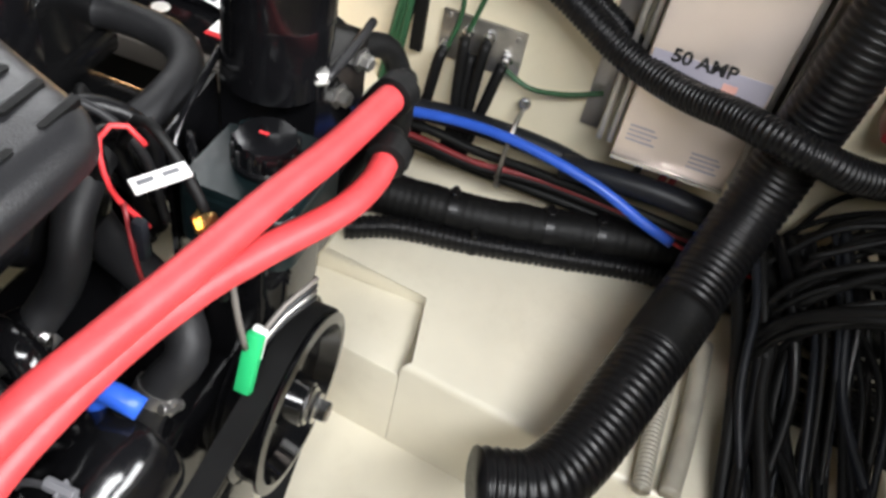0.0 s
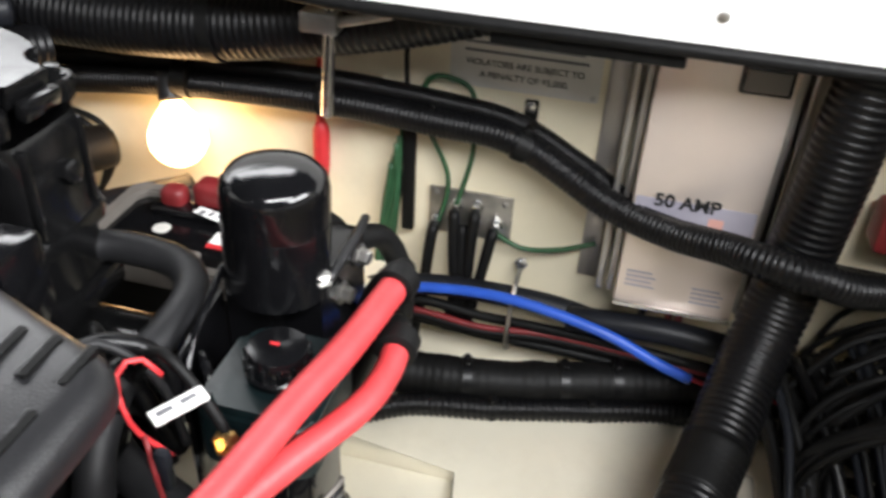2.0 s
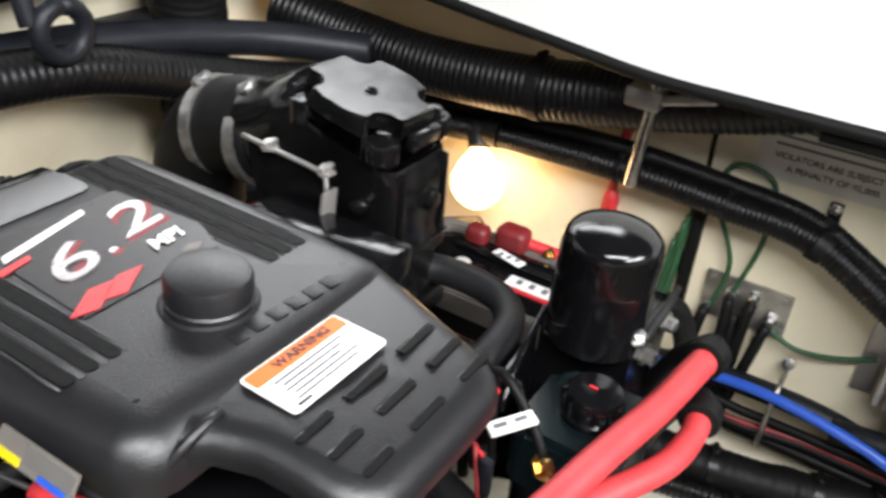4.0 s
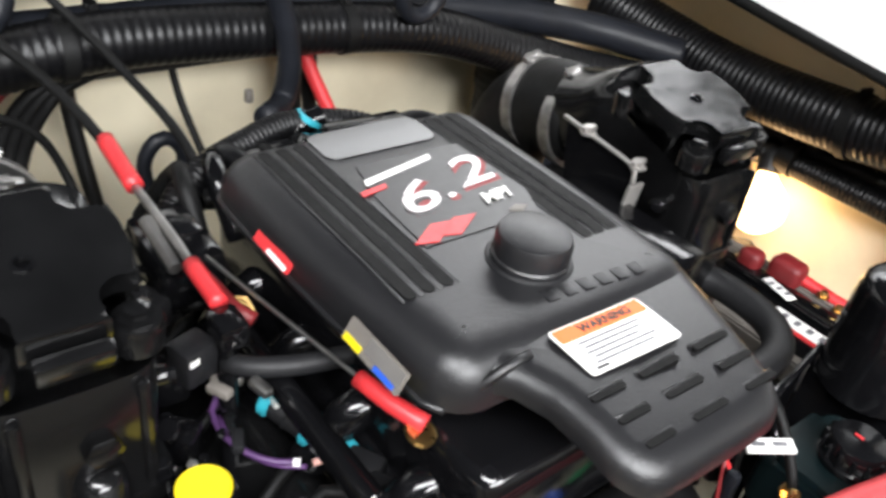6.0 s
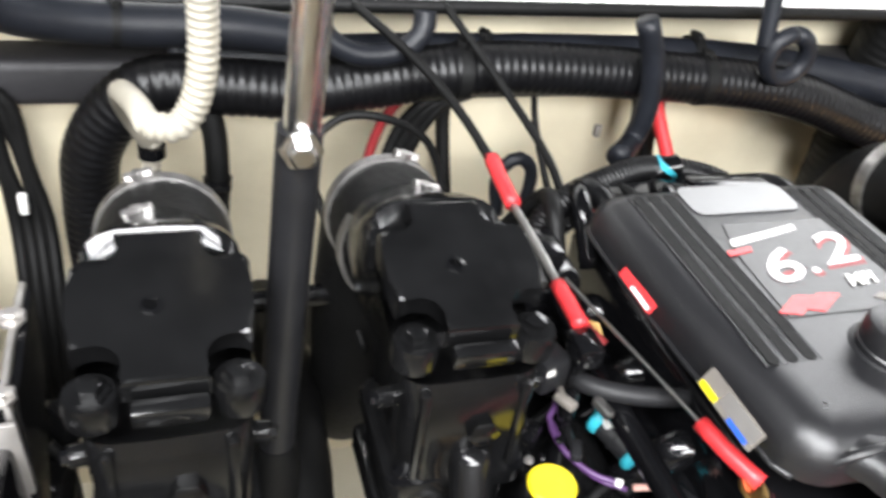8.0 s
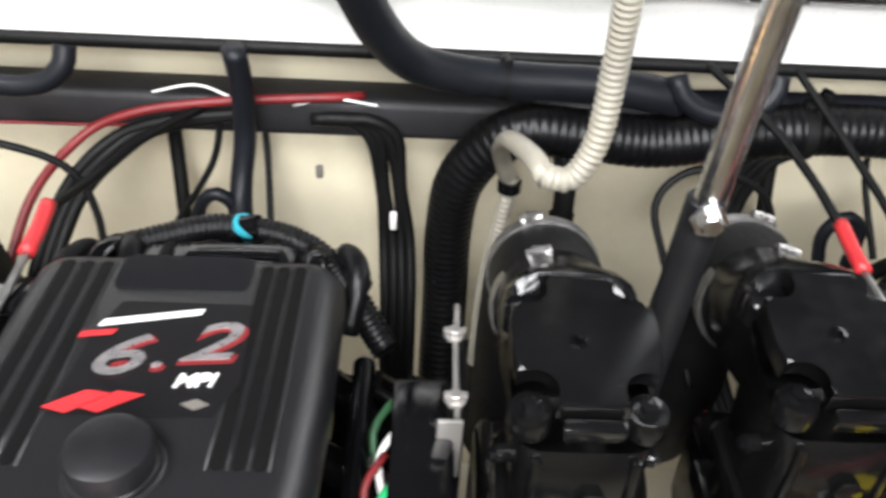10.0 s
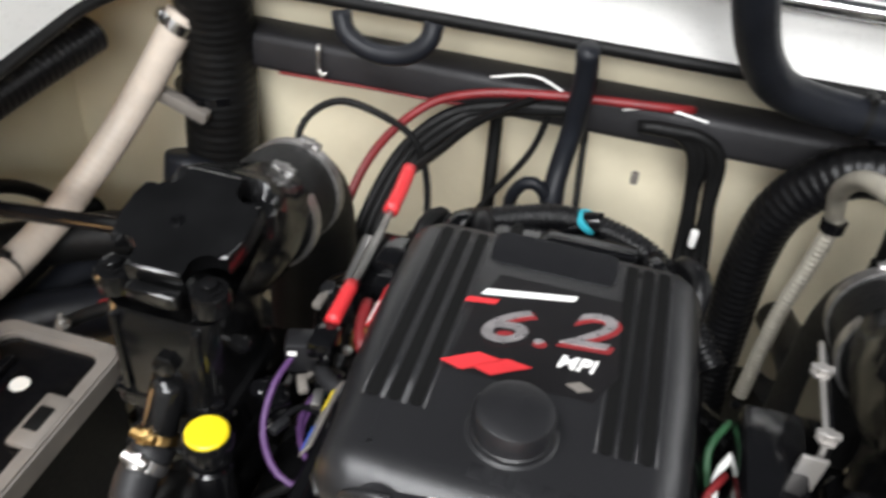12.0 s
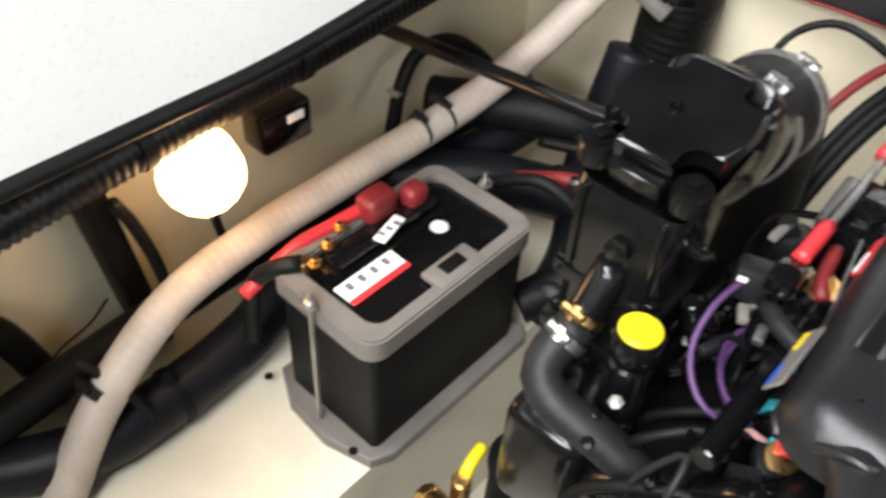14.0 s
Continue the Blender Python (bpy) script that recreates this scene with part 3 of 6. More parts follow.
    part("band", slab(rounded(-0.034, -0.015, -0.012, -0.006, 0.001), 0.001, 0.0016, 0, m=sm), YELLOW, st)
    part("band", slab(rounded(0.006, -0.015, 0.030, -0.0085, 0.001), 0.001, 0.0016, 0, m=sm), BLUE, st)
    part("band", slab(rounded(-0.010, -0.008, 0.034, 0.011, 0.001), 0.001, 0.0014, 0, m=sm), ALUDARK, st)
    sm2 = leaning(-0.1365, 1.478, 0.9110) @ Matrix.Diagonal((0.95, 0.75, 1, 1))
    st2 = part("red_sticker", slab(rounded(-0.028, -0.004, 0.028, 0.010, 0.002), 0, 0.001, 0, m=sm2), REDPLASTIC, cover, "red sticker with pale print")
    part("print_line", slab(rounded(-0.006, -0.003, 0.024, 0.002, 0.001), 0.001, 0.0015, 0, m=sm2), WHITE, st2)

    # flame arrestor rim and breather behind the cover
    part("arrestor_rim", merge(slab([(XE + x, y) for x, y in rounded(-0.095, 1.57, 0.095, 1.665, 0.04)], 0.850, 0.880, 0.010), tube([(XE - 0.02, 1.70, 0.86), (XE + 0.012, 1.702, 0.885), (XE + 0.035, 1.70, 0.892)], 0.013, 14)), BLACK, root)
    part("breather_ring", lathe([(0.012, 0), (0.0155, 0.001), (0.0155, 0.006), (0.012, 0.007)], (XE + 0.02, 1.702, 0.888), (0.5, -0.1, 0.9), 28), CYAN, root, "teal plastic hose collar")
    part("red_hose_stub", tube([(XE - 0.10, 1.64, 0.86), (XE - 0.07, 1.655, 0.878), (XE - 0.03, 1.655, 0.862)], 0.0055, 10), REDDARK, root)
    part("rear_harness", tube([(XE - 0.19, 1.58, 0.80), (XE - 0.14, 1.65, 0.865), (XE - 0.05, 1.69, 0.885), (XE + 0.02, 1.705, 0.885), (XE + 0.10, 1.68, 0.87), (XE + 0.17, 1.60, 0.82)], 0.014, 10, ribs=0.006), LOOM, root)
    rl = random.Random(12)
    for k in range(9):
        x = XE - 0.14 + 0.034 * k
        part("hose_end", tube([(x, 1.60, 0.84), (x + 0.02 * (rl.random() - 0.5), 1.635, 0.878 + 0.014 * rl.random()), (x + 0.05 * (rl.random() - 0.5), 1.68, 0.872 + 0.012 * rl.random()), (x + 0.04 * (rl.random() - 0.5), 1.70, 0.82)], 0.007 + 0.006 * rl.random(), 10), (RUBBER, BLACK, LOOM)[k % 3], root)
    part("ignition_coil", merge(box((XE - 0.165, 1.60, 0.84), (0.06, 0.09, 0.05), 0.01), box((XE - 0.165, 1.60, 0.87), (0.035, 0.05, 0.02), 0.006)), BLACK, root)

    for s in (-1, 1):
        elbow(s, root)

    # dipsticks with red handles
    d1 = part("dipstick", merge(tube([(XE - 0.18, 1.655, 0.890), (XE - 0.178, 1.57, 0.884), (XE - 0.179, 1.515, 0.880)], 0.004, 8), tube([(XE - 0.188, 1.60, 0.884), (XE - 0.187, 1.54, 0.872)], 0.006, 8)), STEEL, root)
    part("handle", tube([(XE - 0.181, 1.715, 0.902), (XE - 0.180, 1.68, 0.894), (XE - 0.180, 1.645, 0.890)], 0.0082, 10), REDPLASTIC, d1, "red plastic dipstick handle")
    part("sleeve", tube([(XE - 0.179, 1.53, 0.882), (XE - 0.179, 1.478, 0.879)], 0.0075, 10), REDPLASTIC, d1, "red plastic sleeve")
    part("socket", merge(box((XE - 0.18, 1.462, 0.868), (0.024, 0.032, 0.022), 0.005), rod((XE - 0.18, 1.465, 0.86), (XE - 0.185, 1.45, 0.72), 0.008)), BLACK, d1)
    d2 = part("dipstick", tube([(XE - 0.160, 1.60, 0.86), (XE - 0.140, 1.47, 0.865), (XE - 0.122, 1.36, 0.868)], 0.0018, 8), STEEL, root)
    part("sleeve", tube([(XE - 0.124, 1.370, 0.868), (XE - 0.116, 1.338, 0.866), (XE - 0.104, 1.312, 0.862)], 0.0072, 10), REDPLASTIC, d2, "red plastic sleeve")
    part("ring", lathe([(0.007, 0), (0.012, 0.001), (0.012, 0.005), (0.007, 0.006)], (XE - 0.108, 1.316, 0.852), (0.3, -0.3, 1), 18), BRASS, d2, "brass ring")

    # yellow filler cap
    cap = part("filler_neck", merge(rod((XE - 0.244, 1.361, 0.68), (XE - 0.244, 1.361, 0.80), 0.020, 24), lathe([(0.021, 0), (0.022, 0.004), (0.022, 0.022), (0.020, 0.026)], (XE - 0.244, 1.361, 0.807), (0, 0, 1), 32)), BLACK, root)
    part("filler_cap", lathe([(0.0185, 0), (0.0185, 0.003), (0.017, 0.0045), (0.0, 0.005)], (XE - 0.244, 1.361, 0.8325), (0, 0, 1), 36), YELLOW, cap, "round bright yellow cap")

    # water hose from the manifold end
    wh = part("water_hose", tube([(XE - 0.300, 1.369, 0.792), (XE - 0.307, 1.342, 0.774), (XE - 0.301, 1.321, 0.759), (XE - 0.276, 1.312, 0.750), (XE - 0.227, 1.319, 0.735), (XE - 0.187, 1.327, 0.712), (XE - 0.14, 1.335, 0.67), (XE - 0.10, 1.34, 0.60)], 0.0190, 18), HOSE, root, "dark grey rubber water hose")
    part("hose_clamp", clamp_ring((XE - 0.3035, 1.353, 0.782), (-0.2, -0.7, -0.55), 0.0197, 0.010, (0, -1, 1)), BANDSTEEL, wh, "bright steel band clamp")
    part("elbow_fitting", merge(tube([(XE - 0.297, 1.40, 0.845), (XE - 0.298, 1.39, 0.830), (XE - 0.301, 1.365, 0.79)], 0.0165, 16)), CAST, root, "glossy black elbow fitting")
    part("copper_ring", clamp_ring((XE - 0.300, 1.371, 0.799), (-0.1, -0.6, -0.7), 0.0182, 0.008), BRASS, root)

    # loose wiring on the near side: connector, purple wire, plugs
    con = part("connector", merge(rod((XE -0.1490, 1.4472, 0.7885), (XE -0.1350, 1.4158, 0.7815), 0.0122, 12), rod((XE -0.1424, 1.4324, 0.7852), (XE -0.1416, 1.4306, 0.7848), 0.0136, 12)), HOSE, root)
    part("end_ring", merge(rod((XE -0.1524, 1.4549, 0.7902), (XE -0.1484, 1.4459, 0.7882), 0.0145, 12), box((XE -0.1508, 1.4513, 0.7894), (0.012, 0.010, 0.026), 0.003)), CYAN, con, "teal plastic connector end")
    part("end_ring", merge(rod((XE -0.1356, 1.4171, 0.7818), (XE -0.1316, 1.4081, 0.7798), 0.0145, 12), box((XE -0.1330, 1.4113, 0.7805), (0.012, 0.010, 0.026), 0.003)), CYAN, con, "teal plastic connector end")
    part("purple_wire", tube([(XE -0.176, 1.490, 0.800), (XE -0.185, 1.472, 0.795), (XE -0.195, 1.462, 0.788), (XE -0.196, 1.439, 0.784), (XE -0.188, 1.420, 0.780), (XE -0.175, 1.403, 0.778), (XE -0.156, 1.390, 0.778)], 0.0028, 8), PURPLE, root)
    part("purple_wire", tube([(x + 0.004, y - 0.003, z - 0.004) for x, y, z in [(XE -0.195, 1.462, 0.788), (XE -0.196, 1.439, 0.784), (XE -0.188, 1.420, 0.780), (XE -0.175, 1.403, 0.778), (XE -0.156, 1.390, 0.778)]], 0.0022, 8), PURPLE, root)
    part("wire_sleeve", rod((XE -0.1608, 1.3932, 0.7780), (XE -0.1560, 1.3900, 0.7780), 0.0036, 8), WHITE, root)
    part("pink_wire", tube([(XE -0.148, 1.385, 0.778), (XE -0.135, 1.383, 0.778), (XE -0.122, 1.381, 0.778)], 0.0030, 8), PINK, root)
    part("plug", merge(box((XE -0.1160, 1.3630, 0.7780), (0.020, 0.032, 0.018), 0.004, Matrix.Rotation(0.5, 4, "Z")), box((XE -0.1190, 1.3310, 0.7780), (0.026, 0.034, 0.020), 0.004, Matrix.Rotation(0.5, 4, "Z"))), DARKGREY, root)
    part("plug_tip", box((XE -0.1180, 1.3810, 0.7780), (0.014, 0.012, 0.014), 0.003), CYAN, root)
    part("white_plug", box((XE - 0.125, 1.338, 0.765), (0.020, 0.012, 0.010), 0.002), WHITE, root)
    part("white_plug", box((XE - 0.150, 1.44, 0.80), (0.010, 0.012, 0.012), 0.002), WHITE, root)
    part("red_plug", merge(tube([(XE - 0.165, 1.535, 0.86), (XE - 0.160, 1.50, 0.855), (XE - 0.150, 1.48, 0.85)], 0.0065, 10)), REDDARK, root)
    part("brass_fitting", bolt((XE - 0.155, 1.50, 0.845), (-0.3, -0.5, 0.8), 0.010, 0.012), BRASS, root)
    part("fuel_rail", rod((XE - 0.150, 1.30, 0.82), (XE - 0.150, 1.58, 0.82), 0.011), BLACK, root)
    part("fuel_rail", rod((XE + 0.150, 1.30, 0.82), (XE + 0.150, 1.58, 0.82), 0.011), BLACK, root)
    rng = random.Random(4)
    for k in range(14):
        s = -1 if k < 9 else 1
        y = 1.52 + 0.10 * rng.random() if k < 6 else 1.24 + 0.10 * rng.random()
        x0 = XE + s * (0.13 + 0.05 * rng.random())
        x1 = XE + s * (0.18 + 0.07 * rng.random())
        z = 0.77 + 0.06 * rng.random()
        part("wire", tube([(x0, y, z), ((x0 + x1) / 2 + 0.01, y + 0.08 * (rng.random() - 0.5), z + 0.02 * rng.random()), (x1, y + 0.10 * (rng.random() - 0.5), z - 0.03), (x1 + s * 0.01, y + 0.12 * (rng.random() - 0.5), z - 0.11)], 0.003 + 0.006 * rng.random(), 8), (RUBBER, LOOM, HOSE)[k % 3], root)
    # Bolts scattered at random, added for small bright glints.
    for k in range(24):
        s = -1 if k < 17 else 1
        part("bolt", bolt((XE + s * (0.15 + 0.09 * rng.random()), 1.24 + 0.38 * rng.random(), 0.775 + 0.03 * rng.random()), (rng.random() - 0.5, -0.3, 1), 0.0024 + 0.0022 * rng.random(), 0.006), (STEEL, BLACK, BLACK)[k % 3], root)
    for k, (x, y, z) in enumerate(((-0.215, 1.50, 0.80), (-0.205, 1.565, 0.82), (-0.228, 1.45, 0.785))):
        part("sensor", merge(box((XE + x, y, z), (0.028, 0.034, 0.030), 0.006, Matrix.Rotation(0.4 * k, 4, "Z")), rod((XE + x, y, z), (XE + x - 0.01, y - 0.01, z + 0.028), 0.009, 12)), (BLACK, DARKGREY)[k % 2], root)

    # relay, clamps and taped branches on the near flank
    part("relay", box((XE - 0.205, 1.470, 0.842), (0.030, 0.026, 0.034), 0.004, Matrix.Rotation(0.3, 4, "Z")), DARKGREY, root)
    part("relay_tag", box((XE - 0.209, 1.4565, 0.850), (0.009, 0.003, 0.007), 0.001, Matrix.Rotation(0.3, 4, "Z")), WHITE, root)
    for k, (x, y, z) in enumerate(((-0.195, 1.445, 0.826), (-0.172, 1.425, 0.835), (-0.214, 1.535, 0.846), (-0.200, 1.405, 0.812))):
        part("spade_connector", merge(box((XE + x, y, z), (0.009, 0.020, 0.008), 0.002, Matrix.Rotation(0.5 - 0.3 * k, 4, "Z")), tube([(XE + x, y + 0.008, z), (XE + x + 0.006, y + 0.03, z - 0.006), (XE + x + 0.02, y + 0.05, z - 0.03)], 0.003, 7)), (GREYPLASTIC, STEEL, GREYPLASTIC, DARKGREY)[k], root)
    part("branch_hose", tube([(XE -0.183, 1.462, 0.835), (XE -0.167, 1.443, 0.838), (XE -0.134, 1.429, 0.838), (XE -0.093, 1.420, 0.838)], 0.0085, 12), HOSE, root)

    # bright bracket beside the elbow on the far flank, with wires behind
    side_m = Matrix(((0, 0, 1, XE + 0.232), (1, 0, 0, 0), (0, 1, 0, 0), (0, 0, 0, 1)))
    bk = part("bracket", slab([(1.44, 0.80), (1.46, 0.79), (1.53, 0.86), (1.54, 0.925), (1.50, 0.922), (1.445, 0.918), (1.441, 0.910)], 0.0, 0.006, 0.0015, m=side_m), BLACK, root, "black folded bracket with a bright edge")
    part("bracket_lip", tube([(XE + 0.232, 1.545, 0.927), (XE + 0.230, 1.490, 0.924), (XE + 0.230, 1.448, 0.920), (XE + 0.231, 1.442, 0.912), (XE + 0.232, 1.440, 0.850)], 0.0026, 8), ALUDARK, bk)
    part("bracket_flange", box((XE + 0.226, 1.4385, 0.862), (0.020, 0.004, 0.090), 0.001, Matrix.Rotation(0.12, 4, "X")), ALUDARK, bk)
    for y, z in ((1.508, 0.925), (1.440, 0.921)):
        part("wing_screw", merge(bolt((XE + 0.229, y, z), (0, 0, 1), 0.006, 0.008), box((XE + 0.229, y, z + 0.006), (0.018, 0.006, 0.005), 0.001)), ALUDARK, bk)
    part("ignition_module", box((XE + 0.205, 1.42, 0.84), (0.05, 0.16, 0.09), 0.006), BLACK, root)
    for k, (mt, x) in enumerate(((GREEN, 0.176), (REDDARK, 0.170), (WHITE, 0.180), (DARKGREEN, 0.174))):
        part("wire", tube([(XE + x, 1.36 + 0.03 * k, 0.80), (XE + x - 0.01, 1.39 + 0.03 * k, 0.835), (XE + x + 0.006, 1.42 + 0.03 * k, 0.845)], 0.0035, 8), mt, root)

    # front end: pulleys, belt, pump, hoses
    def pulley(cx, y, cz, r, w):
        return lathe([(r * 0.20, -0.004), (r * 0.24, -0.002), (r * 0.30, w * 0.55), (r * 0.80, w * 0.60), (r * 0.88, 0.001), (r, 0.002), (r, 0.006), (r * 0.93, 0.010), (r * 0.93, w - 0.006), (r, w - 0.003), (r, w), (r * 0.3, w + 0.004)], (cx, y, cz), (0, 1, 0), 44)
    p1 = part("pulley", merge(pulley(XE + 0.216, 1.098, 0.508, 0.096, 0.034), pulley(XE + 0.250, 1.138, 0.478, 0.096, 0.030)), BLACK, root, "glossy black steel pulley")
    part("pulley_bolt", merge(bolt((XE + 0.216, 1.090, 0.508), (0, -1, 0), 0.012, 0.016), lathe([(0.020, 0), (0.020, 0.004)], (XE + 0.216, 1.096, 0.508), (0, -1, 0), 20)), CHROME, p1)
    part("pulley", pulley(XE, 1.101, 0.27, 0.085, 0.034), BLACK, root)
    part("pulley", pulley(XE - 0.20, 1.101, 0.50, 0.040, 0.034), BLACK, root)
    # belt round the three pulleys
    ring = []
    for cx, cz, r, a0, a1 in ((XE + 0.216, 0.508, 0.094, 118, -52), (XE, 0.27, 0.087, -52, -150), (XE - 0.20, 0.50, 0.042, 222, 96)):
        for k in range(13):
            a = radians(a0 + (a1 - a0) * k / 12)
            ring.append((cx + r * math.cos(a), cz + r * math.sin(a)))
    bm = bmesh.new()
    cxm, czm = sum(p[0] for p in ring) / len(ring), sum(p[1] for p in ring) / len(ring)
    vs = []
    for x, z in ring:
        d = Vector((x - cxm, z - czm)).normalized() * 0.005
        vs.append([bm.verts.new(p) for p in ((x, 1.106, z), (x, 1.130, z), (x + d.x, 1.130, z + d.y), (x + d.x, 1.106, z + d.y))])
    for k in range(len(vs)):
        a, b = vs[k], vs[(k + 1) % len(vs)]
        for j in range(4):
            bm.faces.new((a[j], a[(j + 1) % 4], b[(j + 1) % 4], b[j]))
    bmesh.ops.recalc_face_normals(bm, faces=bm.faces)
    part("drive_belt", bm, RUBBER, root, "flat black ribbed drive belt")
    pump = part("pump", merge(lathe([(0.03, 0), (0.046, 0.004), (0.050, 0.012), (0.050, 0.05), (0.047, 0.055), (0.047, 0.15), (0.04, 0.16)], (XE + 0.066, 1.175, 0.612), (-1, 0.02, -0.05), 36), box((XE - 0.01, 1.22, 0.56), (0.12, 0.10, 0.10), 0.02)), BLACK, root, "glossy black pump body")
    part("pump_mark", merge(*[clamp_ring((XE + 0.066 - x, 1.175, 0.612), (-1, 0.02, -0.05), 0.0492, 0.003) for x in (0.075, 0.125)]), GREYINK, pump)
    part("lever", merge(tube([(XE + 0.060, 1.207, 0.672), (XE + 0.061, 1.188, 0.677), (XE + 0.062, 1.162, 0.670)], 0.0095, 12), rod((XE + 0.060, 1.20, 0.64), (XE + 0.060, 1.203, 0.676), 0.008, 12)), BLUE, root, "blue plastic drain lever")
    g1 = part("coolant_hose", tube([(XE + 0.33, 1.44, 0.77), (XE + 0.365, 1.395, 0.768), (XE + 0.362, 1.322, 0.768), (XE + 0.330, 1.285, 0.767), (XE + 0.270, 1.277, 0.765), (XE + 0.207, 1.286, 0.758), (XE + 0.161, 1.280, 0.735), (XE + 0.134, 1.272, 0.700), (XE + 0.116, 1.285, 0.660), (XE + 0.07, 1.30, 0.625)], 0.0165, 16), HOSE, root, "dark grey rubber coolant hose")
    part("hose_clamp", clamp_ring((XE + 0.355, 1.41, 0.768), (0.5, -0.8, 0), 0.0172, 0.011), BANDSTEEL, g1, "bright steel band clamp")
    part("copper_ring", clamp_ring((XE + 0.325, 1.448, 0.770), (0.5, -0.8, 0), 0.0180, 0.010), BRASS, root)
    part("hose_clamp", clamp_ring((XE + 0.106, 1.290, 0.637), (-0.9, 0.2, -0.4), 0.0175, 0.012, (0, -0.5, 1)), BANDSTEEL, g1, "bright steel band clamp")
    g2 = part("coolant_hose", tube([(XE + 0.23, 1.34, 0.665), (XE + 0.21, 1.307, 0.66), (XE + 0.198, 1.282, 0.655), (XE + 0.190, 1.249, 0.65), (XE + 0.175, 1.207, 0.64), (XE + 0.160, 1.187, 0.625), (XE + 0.147, 1.184, 0.61), (XE + 0.129, 1.199, 0.585), (XE + 0.109, 1.207, 0.55), (XE + 0.10, 1.21, 0.48)], 0.019, 16), HOSE, root, "dark grey rubber coolant hose")
    part("hose_clamp", clamp_ring((XE + 0.127, 1.200, 0.582), (-0.4, 0.2, -0.7), 0.0198, 0.013, (0, -1, 0.5)), BANDSTEEL, g2, "bright steel band clamp")
    part("thermostat_housing", merge(box((XE - 0.01, 1.34, 0.76), (0.09, 0.06, 0.10), 0.02, seg=3), rod((XE + 0.02, 1.33, 0.65), (XE + 0.11, 1.29, 0.64), 0.022, 20)), BLACK, root)
    part("hose_clamp", clamp_ring((XE + 0.07, 1.308, 0.645), (-0.9, 0.35, 0), 0.023, 0.012), BANDSTEEL, root, "bright steel band clamp")
    for pts, r in (([(XE -0.104, 1.281, 0.800), (XE -0.075, 1.300, 0.800), (XE -0.039, 1.305, 0.800), (XE -0.008, 1.291, 0.800)], 0.0135), ([(XE -0.075, 1.276, 0.785), (XE -0.048, 1.286, 0.785), (XE -0.015, 1.288, 0.785), (XE +0.009, 1.271, 0.785)], 0.011), ([(XE -0.105, 1.353, 0.775), (XE -0.098, 1.330, 0.775), (XE -0.099, 1.305, 0.775), (XE -0.106, 1.286, 0.775)], 0.009)):
        part("front_hose", tube(pts, r, 14), BLACK, root)
    for k in range(6):
        part("front_hose", tube([(XE - 0.10 + 0.035 * k, 1.33, 0.66), (XE - 0.09 + 0.03 * k, 1.27 - 0.01 * (k % 2), 0.66 + 0.012 * (k % 3)), (XE - 0.05 + 0.02 * k, 1.23, 0.60), (XE - 0.02 + 0.02 * k, 1.22, 0.50)], 0.009 + 0.003 * (k % 3), 10), (RUBBER, LOOM, BLACK)[k % 3], root)
    return root


engine = build_engine()
engine2 = copy_thing(engine, Matrix.Translation((XE - 0.83, 1.403, 0.08)))
part("purple_wire", tube([(-0.598, 1.447, 0.845), (-0.605, 1.414, 0.835), (-0.601, 1.378, 0.815), (-0.58, 1.352, 0.8), (-0.555, 1.348, 0.79), (-0.531, 1.366, 0.785)], 0.0029, 10), PURPLE, engine2)
tagged(engine2, "black marine petrol engine with a charcoal cover, beside the battery")


# ---- hull side by the charger ----
XW = XR


def wall_m(y, z, x=None):
    """A frame on the hull side that faces the bay: its x runs towards the bow, its y up."""
    return Matrix(((0, 0, -1, XW - 0.002 if x is None else x), (-1, 0, 0, y), (0, 1, 0, z), (0, 0, 0, 1)))


sign = thing("notice_plate", (XW, 1.08, 0.83), "pale metal oil discharge notice screwed to the wall", "sign")
wm = wall_m(1.079, 0.822)
part("plate", slab(rounded(-0.109, -0.072, 0.109, 0.072, 0.004), 0, 0.002, 0.0006, m=wm), SIGN, sign)
part("border", slab(rounded(-0.104, 0.062, 0.104, 0.0635, 0.0005, 1), 0.002, 0.0024, 0, m=wm), INK, sign)
part("letters", words("VIOLATORS ARE SUBJECT TO", 0.0130, wm @ Matrix.Translation((0, -0.034, 0.0023)), 0.0001, bold=0.0003), INK, sign)
part("letters", words("A PENALTY OF $5,000.", 0.0130, wm @ Matrix.Translation((0, -0.052, 0.0023)), 0.0001, bold=0.0003), INK, sign)
for k in range(6):
    part("print_line", slab(rounded(-0.088, -0.019 + 0.0125 * k, 0.090 - 0.007 * (k % 3), -0.0145 + 0.0125 * k, 0.001, 1), 0.002, 0.0023, 0, m=wm), GREYINK, sign)
for sx in (-1, 1):
    for sy in (-1, 1):
        part("screw", lathe([(0.004, 0), (0.004, 0.0015), (0.002, 0.002)], wm @ Vector((sx * 0.101, sy * 0.065, 0.002)), (-1, 0, 0), 12), STEEL, sign)

charger = thing("battery_charger", (XW, 0.82, 0.48), "brushed metal fifty amp battery charger on the wall", "charger")
part("body", box((1.297, 0.815, 0.69), (0.10, 0.168, 0.40), 0.004), ALU, charger)
part("face_edge", box((1.244, 0.815, 0.4905), (0.008, 0.168, 0.008), 0.002), CHROME, charger)
for y in (0.907, 0.923, 0.722, 0.706):
    part("rail", box((1.312, y, 0.69), (0.074, 0.009, 0.41), 0.002), ALUDARK, charger)
part("mounting_flange", box((1.343, 0.945, 0.66), (0.010, 0.030, 0.40), 0.002), ALUDARK, charger)
part("mounting_flange", box((1.343, 0.685, 0.66), (0.010, 0.030, 0.40), 0.002), ALUDARK, charger)
cm = wall_m(0.815, 0.69, 1.2465)
